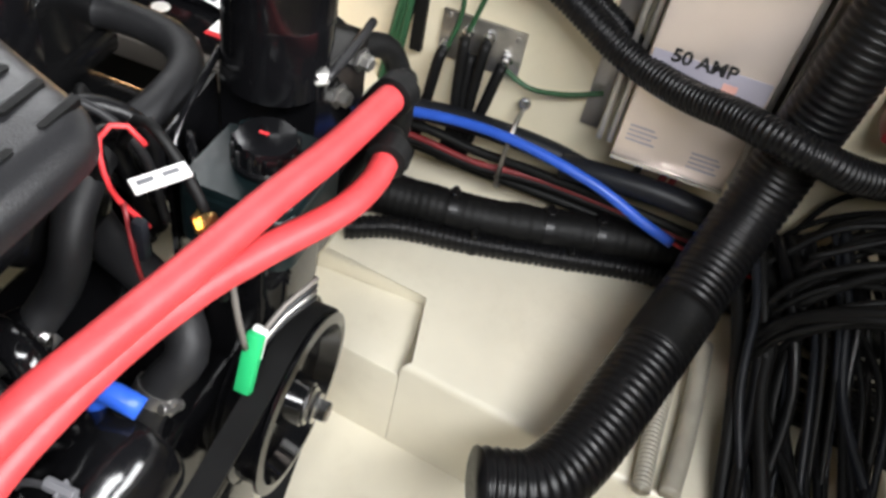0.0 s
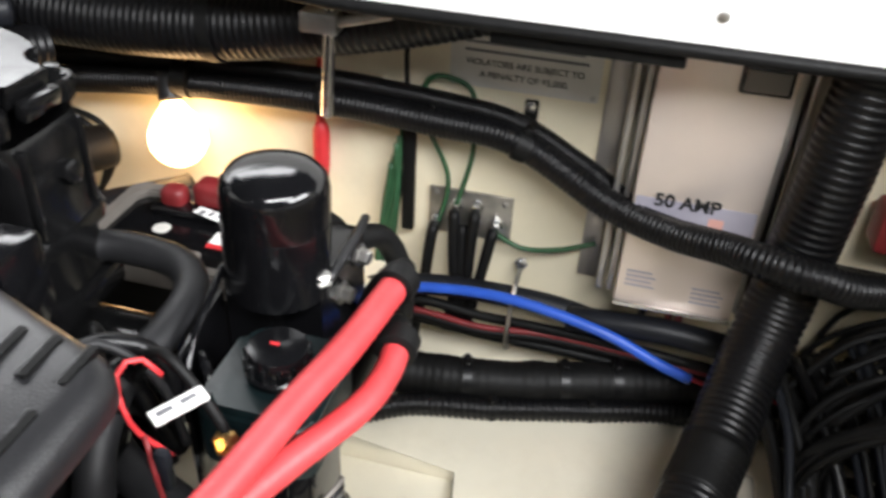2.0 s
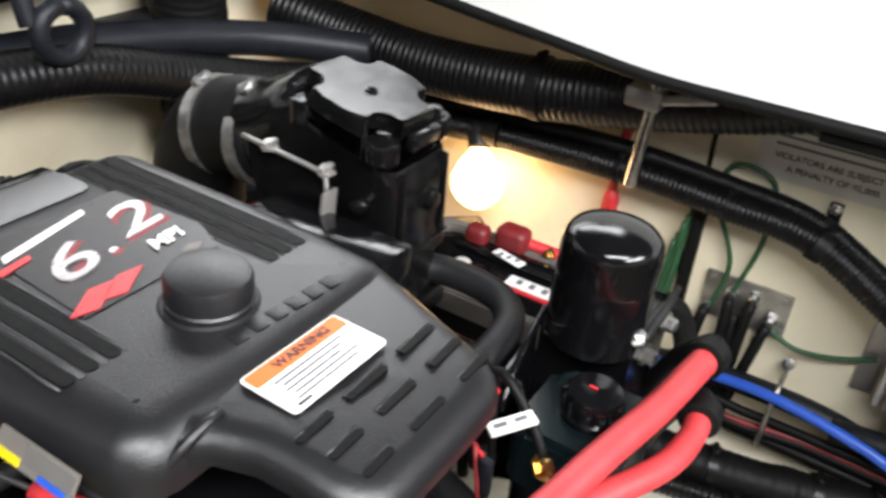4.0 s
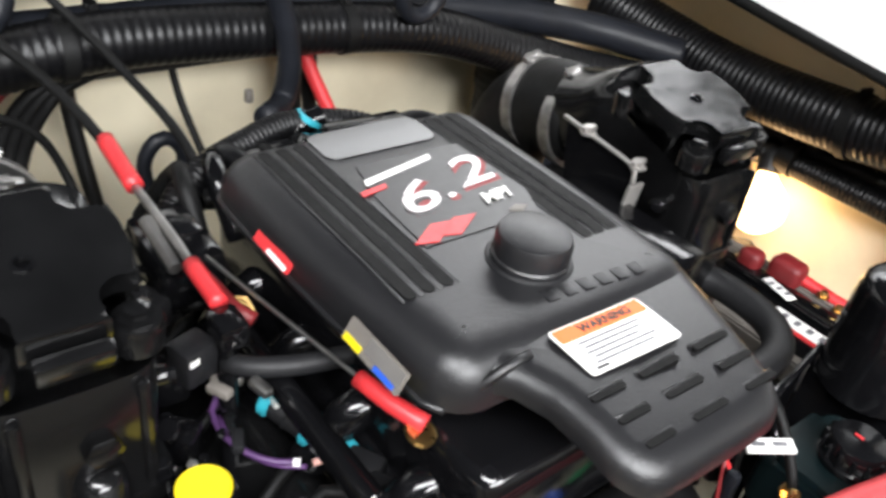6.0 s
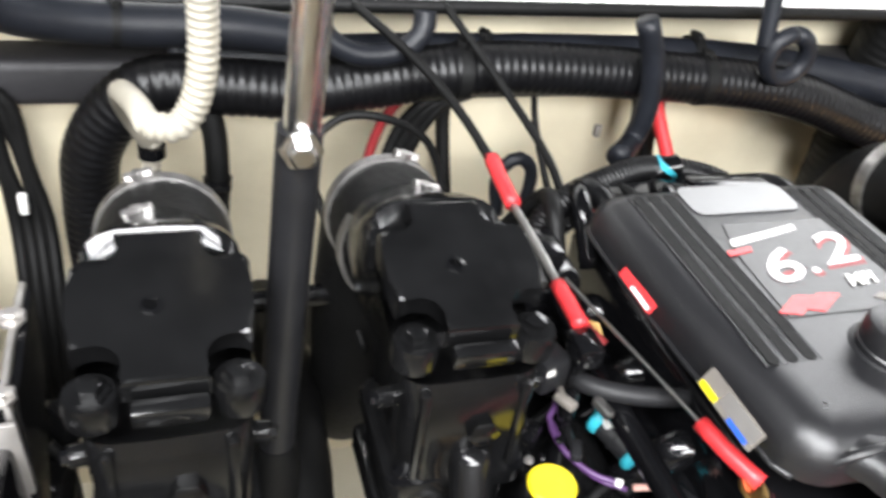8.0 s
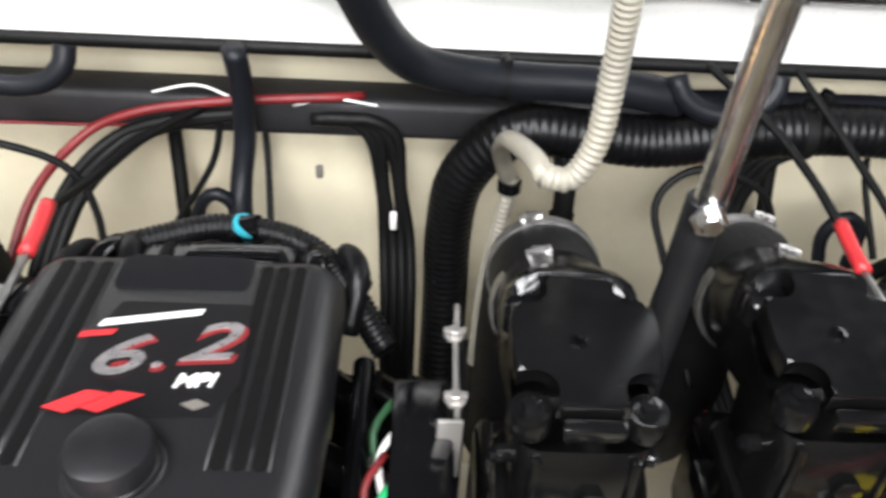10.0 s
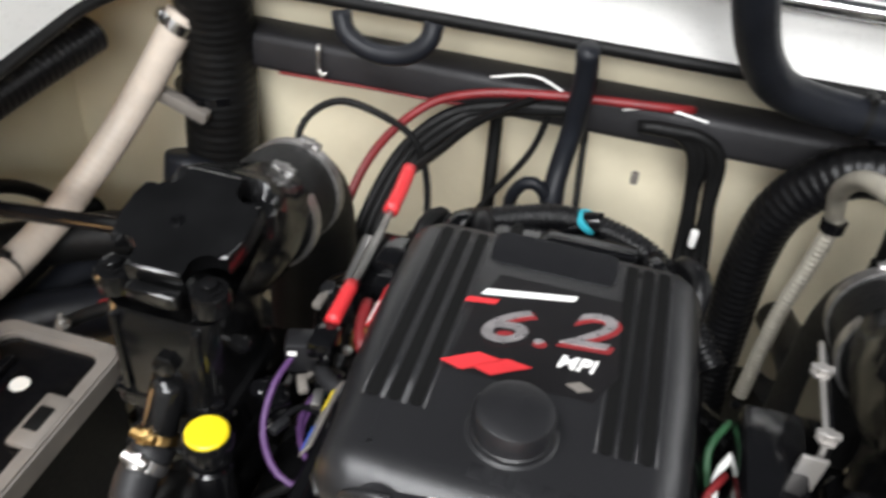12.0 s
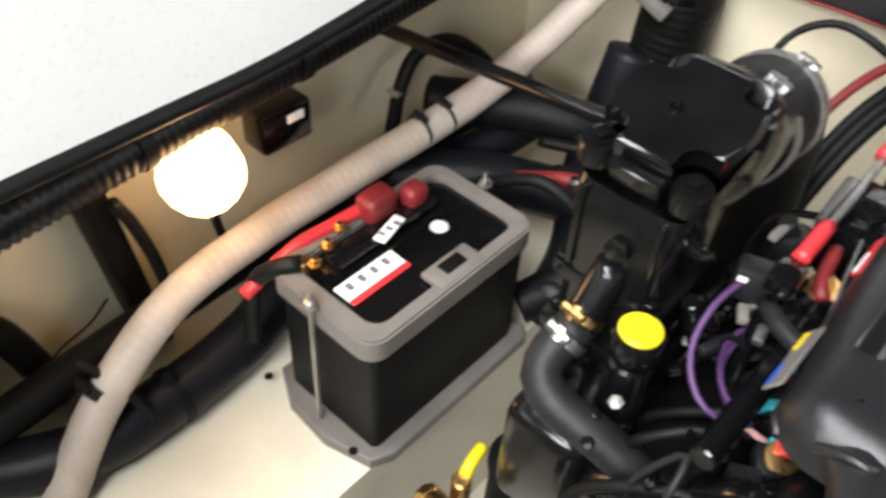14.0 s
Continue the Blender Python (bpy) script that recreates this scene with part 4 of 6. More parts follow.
part("printed_band", slab(rounded(-0.080, -0.062, 0.080, -0.018, 0.001, 1), 0, 0.0006, 0, m=cm), BAND, charger)
part("letters", words("50 AMP", 0.027, cm @ Matrix.Translation((-0.012, -0.020, 0.0012)), 0.0002, bold=0.0008), INK, charger)
for k in range(4):
    part("print_line", slab(rounded(-0.072, -0.168 + 0.008 * k, -0.030 - 0.006 * (k % 2), -0.165 + 0.008 * k, 0.0005, 1), 0, 0.0004, 0, m=cm), BAND, charger)
    part("print_line", slab(rounded(0.022, -0.180 + 0.008 * k, 0.066 - 0.005 * (k % 2), -0.177 + 0.008 * k, 0.0005, 1), 0, 0.0004, 0, m=cm), BAND, charger)
part("orange_print", slab(rounded(0.020, -0.052, 0.040, -0.036, 0.001, 1), 0.0006, 0.001, 0, m=cm), PINK, charger)
meter = part("meter", box((1.243, 0.770, 0.857), (0.010, 0.062, 0.036), 0.003), BLACK, charger)
part("meter_window", box((1.2375, 0.770, 0.857), (0.003, 0.052, 0.027), 0.001), GREYPLASTIC, meter)

plate = thing("ground_plate", (XW, 1.14, 0.53), "dull metal ground bus plate with bolted cables", "bus plate")
part("plate", box((1.345, 1.142, 0.532), (0.006, 0.136, 0.082), 0.002), STEEL, plate)
for y, z in ((1.165, 0.548), (1.130, 0.552), (1.096, 0.522), (1.196, 0.515)):
    part("stud", bolt((1.342, y, z), (-1, 0, 0), 0.007, 0.016), CHROME, plate)
for y, z in ((1.086, 0.560), (1.200, 0.565)):
    part("screw", lathe([(0.005, 0), (0.005, 0.002), (0.002, 0.003)], (1.342, y, z), (-1, 0, 0), 12), STEEL, plate)
for (y0, z0), (y1, z1) in (((1.165, 0.545), (1.152, 0.40)), ((1.130, 0.548), (1.134, 0.40)), ((1.098, 0.520), (1.118, 0.40)), ((1.196, 0.512), (1.212, 0.34)), ((1.150, 0.52), (1.142, 0.40))):
    single("ground_cable", tube([(1.326, y0, z0), (1.318, y0 * 0.8 + y1 * 0.2, z0 - 0.02), (1.310, (y0 + y1) / 2, (z0 + z1) / 2), (1.300, y1, z1), (1.295, y1 + 0.01, z1 - 0.07)], 0.009, 10), RUBBER, "black ground cable bolted to the bus plate", "cable", group="ground cables")
single("bonding_wire", tube([(1.325, 1.097, 0.518), (1.325, 1.070, 0.503), (1.325, 1.04, 0.497), (1.325, 0.99, 0.508), (1.33, 0.938, 0.528)], 0.0042, 8), DARKGREEN, "thin green bonding wire to the charger", "wire")
single("bonding_wire", tube([(1.335, 1.193, 0.506), (1.335, 1.180, 0.60), (1.335, 1.225, 0.70), (1.335, 1.215, 0.756), (1.335, 1.18, 0.762), (1.335, 1.147, 0.739), (1.335, 1.143, 0.648), (1.33, 1.162, 0.555)], 0.004, 8), DARKGREEN, "thin green bonding wire looped on the wall", "wire")
single("bonding_wire", tube([(1.335, 1.24, 0.92), (1.335, 1.25, 0.80), (1.335, 1.247, 0.70), (1.335, 1.25, 0.60), (1.335, 1.27, 0.50)], 0.004, 8), RUBBER, "thin black wire down the wall", "wire")
for k in range(7):
    single("green_wire", tube([(1.335 - 0.005 * (k % 3), 1.256 + 0.0028 * k, 0.67 - 0.012 * k), (1.328 - 0.004 * (k % 2), 1.258 + 0.0035 * k, 0.56), (1.322, 1.262 + 0.0042 * k + 0.003 * (k % 2), 0.48), (1.316 - 0.005 * (k % 2), 1.266 + 0.0046 * k, 0.41), (1.31, 1.262 + 0.005 * k, 0.34)], 0.0032 + 0.0005 * (k % 3), 7), DARKGREEN, "green wire in a hanging bundle", "wire", group="green wire bundle")
single("wire_cover_strip", box((1.335, 1.243, 0.58), (0.012, 0.020, 0.18), 0.002), RUBBER, "black slotted wire strip on the wall", "wire strip")

for pts in ([(1.332, 1.837, 0.607), (1.332, 1.793, 0.593), (1.332, 1.77, 0.555), (1.332, 1.79, 0.496), (1.332, 1.844, 0.422)], [(1.332, 1.828, 0.591), (1.332, 1.795, 0.562), (1.332, 1.793, 0.512), (1.332, 1.819, 0.448)]):
    single("bonding_wire", tube(pts, 0.0055, 8), RUBBER, "black wire curling down the wall behind the bulb", "wire")

# corrugated conduits along the hull side
run = single("corrugated_conduit", tube([(1.30, 2.03, 0.66), (1.305, 1.836, 0.676), (1.31, 1.614, 0.700), (1.31, 1.374, 0.708), (1.305, 1.20, 0.704), (1.30, 1.073, 0.694), (1.262, 0.934, 0.642), (1.215, 0.847, 0.641), (1.165, 0.775, 0.662), (1.13, 0.729, 0.674), (1.115, 0.674, 0.674), (1.14, 0.586, 0.656), (1.24, 0.35, 0.66)], 0.0205, 14, ribs=0.0075), LOOM, "black corrugated conduit clipped along the wall", "conduit")
for y, z in ((1.374, 0.708), (1.20, 0.704)):
    part("cable_tie", clamp_ring((1.308, y, z), (0, 1, 0), 0.0225, 0.005), RUBBER, run)
single("corrugated_conduit", tube([(1.32, 2.03, 0.69), (1.325, 1.70, 0.722), (1.325, 1.40, 0.736), (1.325, 1.20, 0.728), (1.32, 1.08, 0.715), (1.31, 0.97, 0.665), (1.27, 0.83, 0.605), (1.27, 0.60, 0.585), (1.27, 0.20, 0.58)], 0.015, 12, ribs=0.006), LOOM, "thinner black corrugated conduit along the wall", "conduit")
clipc = thing("hose_clip", (XW, 1.07, 0.70), "black rubber hose clip with a steel screw", "clip")
part("strap", clamp_ring((1.298, 1.065, 0.692), (-0.1, 1, 0.35), 0.0235, 0.020), RUBBER, clipc)
part("tab", box((1.338, 1.062, 0.727), (0.012, 0.020, 0.035), 0.003), RUBBER, clipc)
part("screw", bolt((1.33, 1.062, 0.738), (-1, 0, 0), 0.006, 0.006), CHROME, clipc)
for y, z in ((1.60, 0.724), (1.87, 0.70)):
    single("hose_strap", merge(clamp_ring((1.31, y, z - 0.014), (0, 1, 0.05), 0.030, 0.026), box((1.33, y, z + 0.026), (0.02, 0.026, 0.03), 0.003)), RUBBER, "black strap holding the conduits", "strap")
duct = single("blower_duct", tube([(1.20, 1.98, 0.86), (1.235, 1.86, 0.83), (1.245, 1.70, 0.815), (1.250, 1.50, 0.825), (1.255, 1.35, 0.85), (1.262, 1.20, 0.885), (1.27, 1.05, 0.93), (1.28, 0.9, 0.97)], 0.046, 18, ribs=0.011, depth=0.035), LOOM, "fat black corrugated blower duct under the deck edge", "duct")
part("duct_strap", clamp_ring((1.250, 1.50, 0.825), (-0.03, 1, -0.12), 0.0485, 0.016), RUBBER, duct)

# cables under the charger
single("blue_cable", tube([(1.20, 1.40, 0.41), (1.25, 1.28, 0.418), (1.265, 1.165, 0.434), (1.255, 1.046, 0.446), (1.236, 0.908, 0.434), (1.224, 0.815, 0.404), (1.222, 0.765, 0.388)], 0.0085, 12), BLUE, "thick blue battery cable", "cable")
single("thin_red_wire", tube([(1.224, 0.785, 0.394), (1.222, 0.726, 0.382), (1.225, 0.60, 0.375)], 0.0035, 8), REDPLASTIC, "thin red wire along the conduit", "wire")
for k, (dy, dz, mt, lb) in enumerate(((0, 0, RUBBER, "black battery cable"), (0, -0.02, RUBBER, "black battery cable"), (0, -0.038, RUBBER, "black battery cable"), (0.0, -0.012, REDDARK, "dark red battery cable"))):
    single("battery_cable", tube([(1.26, 1.40, 0.36), (1.285 - 0.012 * (k % 2), 1.22, 0.385 + dz), (1.285 - 0.014 * (k % 2), 1.10, 0.378 + dz), (1.28, 0.99, 0.382 + dz), (1.28, 0.87, 0.378 + dz), (1.275, 0.70, 0.368 + dz), (1.26, 0.50, 0.36 + dz)], 0.0085 if mt is RUBBER else 0.0055, 10), mt, lb + " strapped to the wall", "cable", group="wall cables")
single("black_conduit", tube([(1.27, 0.96, 0.42), (1.262, 0.90, 0.432), (1.258, 0.82, 0.440), (1.255, 0.74, 0.436), (1.25, 0.60, 0.42)], 0.020, 14), DARKBLUE, "smooth black conduit under the charger", "conduit")
single("black_conduit", tube([(1.24, 1.36, 0.405), (1.285, 1.20, 0.42), (1.292, 1.05, 0.424), (1.288, 0.95, 0.418), (1.28, 0.88, 0.40)], 0.018, 14), DARKBLUE, "smooth black conduit under the cables", "conduit")
for y in (0.845, 0.805, 0.79):
    single("charger_lead", tube([(1.29, y, 0.49), (1.288, y + 0.004, 0.46), (1.275, y + 0.01, 0.435)], 0.006, 8), REDDARK if y < 0.83 else RUBBER, "short lead out of the charger", "cable", group="charger leads")
zt_ = thing("cable_clip", (1.30, 1.05, 0.34), "steel cable clip with a screw", "clip")
part("band", tube([(1.33, 1.05, 0.455), (1.29, 1.05, 0.452), (1.262, 1.051, 0.42), (1.258, 1.052, 0.36), (1.275, 1.052, 0.330), (1.30, 1.052, 0.322)], 0.004, 8), STEEL, zt_)
part("screw", bolt((1.335, 1.05, 0.462), (-1, 0, 0.3), 0.007, 0.010), CHROME, zt_)
loom_run = single("wrapped_loom", tube([(1.14, 1.32, 0.335), (1.182, 1.20, 0.318), (1.205, 1.05, 0.318), (1.254, 0.873, 0.320), (1.285, 0.74, 0.325), (1.29, 0.62, 0.33), (1.25, 0.40, 0.33)], 0.034, 16, ribs=0.014, depth=0.015, jitter=0.08), RUBBER, "black wrapped wiring loom lying on the ledge", "loom")
for x, y, z in ((1.197, 1.10, 0.318), (1.232, 0.95, 0.319), (1.255, 0.87, 0.320)):
    part("tape_band", clamp_ring((x, y, z), (-0.25, 1, 0), 0.0352, 0.014), LOOM, loom_run)
loom_run = single("wrapped_loom", tube([(1.095, 1.24, 0.300), (1.136, 1.17, 0.298), (1.163, 1.05, 0.298), (1.205, 0.90, 0.298), (1.236, 0.77, 0.300), (1.24, 0.60, 0.302)], 0.017, 14, ribs=0.010, depth=0.10), LOOM, "black corrugated wiring loom lying on the ledge", "loom")
for x, y in ((1.163, 1.05), (1.205, 0.90)):
    part("cable_tie", clamp_ring((x, y, 0.298), (-0.26, 1, 0), 0.0188, 0.005), RUBBER, loom_run)

# the large taped hose and coil of cables
big = thing("taped_hose", (1.10, 0.72, 0.5), "large black corrugated hose with taped joints", "hose")
part("hose", tube([(1.225, 0.655, 1.04), (1.212, 0.662, 0.92), (1.200, 0.672, 0.78), (1.180, 0.690, 0.60), (1.110, 0.718, 0.505), (1.0, 0.750, 0.455), (0.885, 0.785, 0.425), (0.795, 0.815, 0.405), (0.735, 0.850, 0.400), (0.705, 0.913, 0.405)], 0.042, 22, ribs=0.011, depth=0.035), LOOM, big)
part("tape_wrap", tube([(1.02, 0.744, 0.463), (0.985, 0.755, 0.450), (0.95, 0.766, 0.441)], 0.0435, 22, 0.008, jitter=0.03), RUBBER, big, "black tape wrap")
rng = random.Random(9)
for k in range(26):
    r0, cy, cz = 0.10 + 0.10 * rng.random(), 0.45 + 0.05 * rng.random(), 0.25 + 0.03 * rng.random()
    x = 1.02 + 0.28 * rng.random()
    pts = []
    a0 = rng.random() * 360
    for j in range(9):
        a = radians(a0 + 42 * j)
        pts.append((x + 0.03 * math.sin(a * 1.3 + k), cy - 0.04 + r0 * 1.15 * math.cos(a), max(0.295, cz + 0.13 + r0 * math.sin(a))))
    single("coiled_cable", tube(pts, 0.0045 + 0.003 * rng.random(), 8, 0.02), RUBBER, "coiled black cable heaped on the ledge", "cable", group="coiled cables")
SWEEP_A = (Vector((1.088, 0.659, 0.42)), Vector((0.982, 0.639, 0.36)), Vector((0.862, 0.617, 0.31)))
SWEEP_B = (Vector((1.189, 0.464, 0.42)), Vector((1.083, 0.431, 0.36)), Vector((0.959, 0.405, 0.31)))
for k in range(28):
    pts = [p_.lerp(q_, min(1.0, max(0.0, k / 27 + 0.16 * (rng.random() - 0.5)))) + Vector((0, 0, 0.05 * (rng.random() - 0.5) + 0.01)) for p_, q_ in zip(SWEEP_A, SWEEP_B)]
    end = pts[2] + (pts[2] - pts[1]) * 0.6
    end.z = 0.295
    pts[2].z = max(pts[2].z, 0.297)
    single("sweeping_cable", tube([pts[0] + Vector((0.10, 0.03, 0.06 * rng.random())), *pts, end], 0.0045 + 0.006 * rng.random() ** 2, 9, 0.02), (RUBBER, DARKBLUE, RUBBER, LOOM)[k % 4], "black cable sweeping down over the ledge", "cable", group="sweeping cables")
for k in range(3):
    single("yellowed_wire", tube([(1.06 + 0.04 * k, 0.62 - 0.04 * k, 0.40), (1.00 + 0.04 * k, 0.60 - 0.04 * k, 0.36), (0.95 + 0.03 * k, 0.585 - 0.03 * k, 0.32), (0.92, 0.53, 0.30)], 0.0035, 7), BRASS if k == 1 else DARKBLUE, "thin wire among the coiled cables", "wire", group="loose wires")
single("white_pipe", tube([(1.115, 0.672, 0.315), (1.02, 0.672, 0.31), (0.93, 0.675, 0.305), (0.86, 0.68, 0.30)], 0.014, 12), WHITEHOSE, "short white plastic pipe", "pipe")
single("clear_ribbed_hose", tube([(1.03, 0.712, 0.305), (0.94, 0.716, 0.302), (0.85, 0.716, 0.30)], 0.012, 12, ribs=0.007, depth=0.14), WHITEHOSE, "short clear ribbed hose", "hose")
single("red_fitting", box((1.30, 0.53, 0.66), (0.06, 0.10, 0.07), 0.012), REDDARK, "dark red plastic box on the wall", "box")

# hinge strut by the hull side
st = thing("hatch_strut", (1.19, 1.32, 0.7), "steel hatch strut with a forked end", "strut")
part("rod", rod((1.20, 1.305, 0.99), (1.20, 1.322, 0.74), 0.0085, 14), CHROME, st)
part("fork", merge(box((1.20, 1.325, 0.873), (0.03, 0.05, 0.028), 0.004), rod((1.20, 1.345, 0.862), (1.20, 1.23, 0.893), 0.007)), STEEL, st)
pull = thing("pull_handle", (1.34, 1.39, 0.56), "red plastic pull handle hanging on the hull side", "handle")
part("stem", tube([(1.336, 1.380, 0.800), (1.336, 1.385, 0.74), (1.336, 1.389, 0.66)], 0.0075, 10), REDPLASTIC, pull)
part("grip", lathe([(0.006, 0.0), (0.011, 0.008), (0.0135, 0.030), (0.0135, 0.090), (0.009, 0.102), (0.005, 0.106)], (1.334, 1.390, 0.555), (0, -0.02, 1), 18), REDPLASTIC, pull)
single("edge_strip", box((1.163, 0.985, 0.897), (0.014, 0.225, 0.014), 0.003), RUBBER, "black flat strip under the white upstand", "trim", "structure")


# ---- lamps ----
def work_lamp(at, out, label):
    t_ = thing("work_lamp", at, label, "lamp", "work lamps")
    a, d = Vector(at), Vector(out).normalized()
    r = 0.046
    part("bulb", lathe([(0.014, -0.060), (0.020, -0.050), (0.034, -0.034), (0.044, -0.014), (r, 0.0), (0.044, 0.014), (0.034, 0.030), (0.020, 0.041), (0.006, 0.0455)], a, d, 32), BULB, t_, "lit round bulb")
    part("socket", lathe([(0.017, -0.105), (0.020, -0.100), (0.020, -0.062), (0.016, -0.058)], a, d, 20), DARKGREY, t_)
    part("cord", tube([a - d * 0.10, a - d * 0.13 + Vector((0, 0.02, 0.02)), a - d * 0.14 + Vector((0, 0.08, 0.05))], 0.004, 8), RUBBER, t_)


work_lamp((1.272, 1.605, 0.622), (-0.35, -0.25, -0.75), "lit round work bulb hanging under the conduit")
work_lamp((-1.105, 1.253, 0.770), (0.35, -0.25, -0.75), "lit round work bulb hanging over the battery")


# ---- batteries ----
def battery(cx, mirror, label):
    b = thing("battery", (cx, 1.415, SHELF_L), label, "battery", "boat batteries")
    s = -1 if mirror else 1
    z0 = SHELF_L + 0.002
    part("tray", slab([(cx + s * (x - 0.0), y) for x, y in ((-0.100, 1.290), (-0.05, 1.262), (0.02, 1.256), (0.085, 1.272), (0.098, 1.30), (0.098, 1.56), (0.085, 1.575), (-0.085, 1.575), (-0.100, 1.56))], z0, z0 + 0.016, 0.004), GREYPLASTIC, b, "grey plastic battery tray")
    part("case", slab(rounded(cx - 0.078, 1.287, cx + 0.078, 1.552, 0.010), z0 + 0.017, z0 + 0.200, 0.004), RUBBER, b)
    part("top", slab(rounded(cx - 0.070, 1.300, cx + 0.070, 1.540, 0.008), z0 + 0.201, z0 + 0.214, 0.004), BLACK, b)
    rim = ring_wall_level(filled(rounded(cx - 0.066, 1.302, cx + 0.066, 1.540, 0.02), 0.03), filled(rounded(cx - 0.086, 1.276, cx + 0.086, 1.560, 0.025), 0.03), z0 + 0.190, z0 + 0.224)
    part("hold_down_frame", rim, GREYPLASTIC, b, "grey plastic hold-down frame")
    part("frame_tab", box((cx + s * 0.062, 1.43, z0 + 0.221), (0.036, 0.075, 0.010), 0.004), GREYPLASTIC, b)
    part("tab_slot", box((cx + s * 0.060, 1.43, z0 + 0.2262), (0.018, 0.034, 0.003), 0.001), SLOTSHADE, b)
    for y in (1.272, 1.565):
        part("hold_down_rod", merge(rod((cx - s * 0.005, y, z0 + 0.01), (cx - s * 0.005, y, z0 + 0.245), 0.0032, 8), bolt((cx - s * 0.005, y, z0 + 0.226), (0, 0, 1), 0.007, 0.008)), STEEL, b)
    for y in (1.284, 1.30):
        part("tray_hole", rod((cx + s * (0.06 - 10 * (y - 1.284)), 1.268, z0 + 0.0155), (cx + s * (0.06 - 10 * (y - 1.284)), 1.268, z0 + 0.0168), 0.006, 12), SLOTSHADE, b)
    zt2 = z0 + 0.2145
    lb = part("label", slab(rounded(cx + s * 0.004 - 0.017, 1.312, cx + s * 0.004 + 0.017, 1.402, 0.002), zt2, zt2 + 0.001, 0), WHITE, b, "white and red battery label")
    part("label_edge", slab(rounded(cx + s * 0.018 - 0.0045, 1.312, cx + s * 0.018 + 0.0045, 1.402, 0.001, 1), zt2 + 0.001, zt2 + 0.0015, 0), REDPLASTIC, lb)
    for k in range(4):
        part("print_line", slab(rounded(cx - s * 0.003 - 0.006, 1.324 + 0.019 * k, cx - s * 0.003 + 0.006, 1.332 + 0.019 * k, 0.001, 1), zt2 + 0.001, zt2 + 0.0014, 0), GREYINK, lb)
    part("round_label", rod((cx, 1.474, zt2), (cx, 1.474, zt2 + 0.001), 0.0115, 24), SIGN, b)
    sl = part("small_label", box((cx - s * 0.030, 1.418, zt2 + 0.0135), (0.016, 0.050, 0.0012), 0.0004, Matrix.Rotation(0.25 * s, 4, "Z")), WHITE, b, "small white sticker by the terminals")
    for k in range(3):
        part("print_line", box((cx - s * 0.030, 1.405 + 0.013 * k, zt2 + 0.0143), (0.010, 0.006, 0.0006), 0.0002, Matrix.Rotation(0.25 * s, 4, "Z")), GREYINK, sl)
    part("vent_strip", box((cx - s * 0.040, 1.42, zt2 + 0.006), (0.030, 0.17, 0.012), 0.004), BLACK, b)
    for y in (1.305, 1.475):
        part("terminal", rod((cx - s * 0.056, y, zt2), (cx - s * 0.056, y, zt2 + 0.022), 0.009, 16), BRASS, b)
    part("terminal_boot", merge(box((cx - s * 0.066, 1.432, zt2 + 0.022), (0.036, 0.048, 0.038), 0.010, seg=3), box((cx - s * 0.050, 1.480, zt2 + 0.018), (0.030, 0.034, 0.032), 0.010, seg=3)), REDDARK, b, "dark red rubber terminal boot")
    part("red_cable", tube([(cx - s * 0.075, 1.42, zt2 + 0.018), (cx - s * 0.083, 1.37, zt2 + 0.012), (cx - s * 0.090, 1.32, zt2 + 0.006), (cx - s * 0.10, 1.25, zt2 - 0.03)], 0.0085, 10), REDPLASTIC, b)
    part("black_cable", tube([(cx - s * 0.056, 1.305, zt2 + 0.016), (cx - s * 0.075, 1.285, zt2 + 0.010), (cx - s * 0.105, 1.27, zt2 - 0.03), (cx - s * 0.11, 1.26, zt2 - 0.12)], 0.011, 10), RUBBER, b)
    for k in range(3):
        part("terminal_nut", bolt((cx - s * (0.045 + 0.012 * k), 1.315 + 0.03 * k, zt2 + 0.016), (0, 0, 1), 0.006, 0.008), BRASS, b)


def ring_wall_level(a_, b_, z0, z1):
    bm = bmesh.new()
    a, b, c, d = [[bm.verts.new((x, y, z)) for x, y in o] for o, z in ((a_, z0), (a_, z1), (b_, z0), (b_, z1))]
    n = len(a)
    for k in range(n):
        j = (k + 1) % n
        for q in ((a[k], b[k], b[j], a[j]), (c[k], c[j], d[j], d[k]), (a[k], a[j], c[j], c[k]), (b[k], d[k], d[j], b[j])):
            bm.faces.new(q)
    bmesh.ops.recalc_face_normals(bm, faces=bm.faces)
    bmesh.ops.bevel(bm, geom=[e for e in bm.edges if e.calc_face_angle(0) > 1.2], offset=0.003, segments=2, affect="EDGES")
    return bm


battery(-0.960, False, "black boat battery in a grey hold-down tray on the ledge")
battery(1.005, True, "black boat battery with red boots below the work bulb")

# ---- oil filter, bracket and reservoir ----
fl = thing("oil_filter", (0.782, 1.203, 0.77), "glossy black spin-on oil filter on a black bracket", "oil filter")
part("can", lathe([(0.040, 0), (0.047, 0.006), (0.047, 0.105), (0.045, 0.115), (0.040, 0.121), (0.030, 0.1255), (0.016, 0.128), (0.0, 0.1285)], (0.782, 1.203, 0.778), (0.02, -0.03, 1), 44), BLACK, fl)
part("can_label", lathe([(0.0474, 0.045), (0.0476, 0.045), (0.0476, 0.075), (0.0474, 0.075)], (0.782, 1.203, 0.778), (0.02, -0.03, 1), 44), BLACK, fl)
brk = thing("filter_bracket", (0.78, 1.15, 0.55), "folded black steel filter bracket with bolts", "bracket")


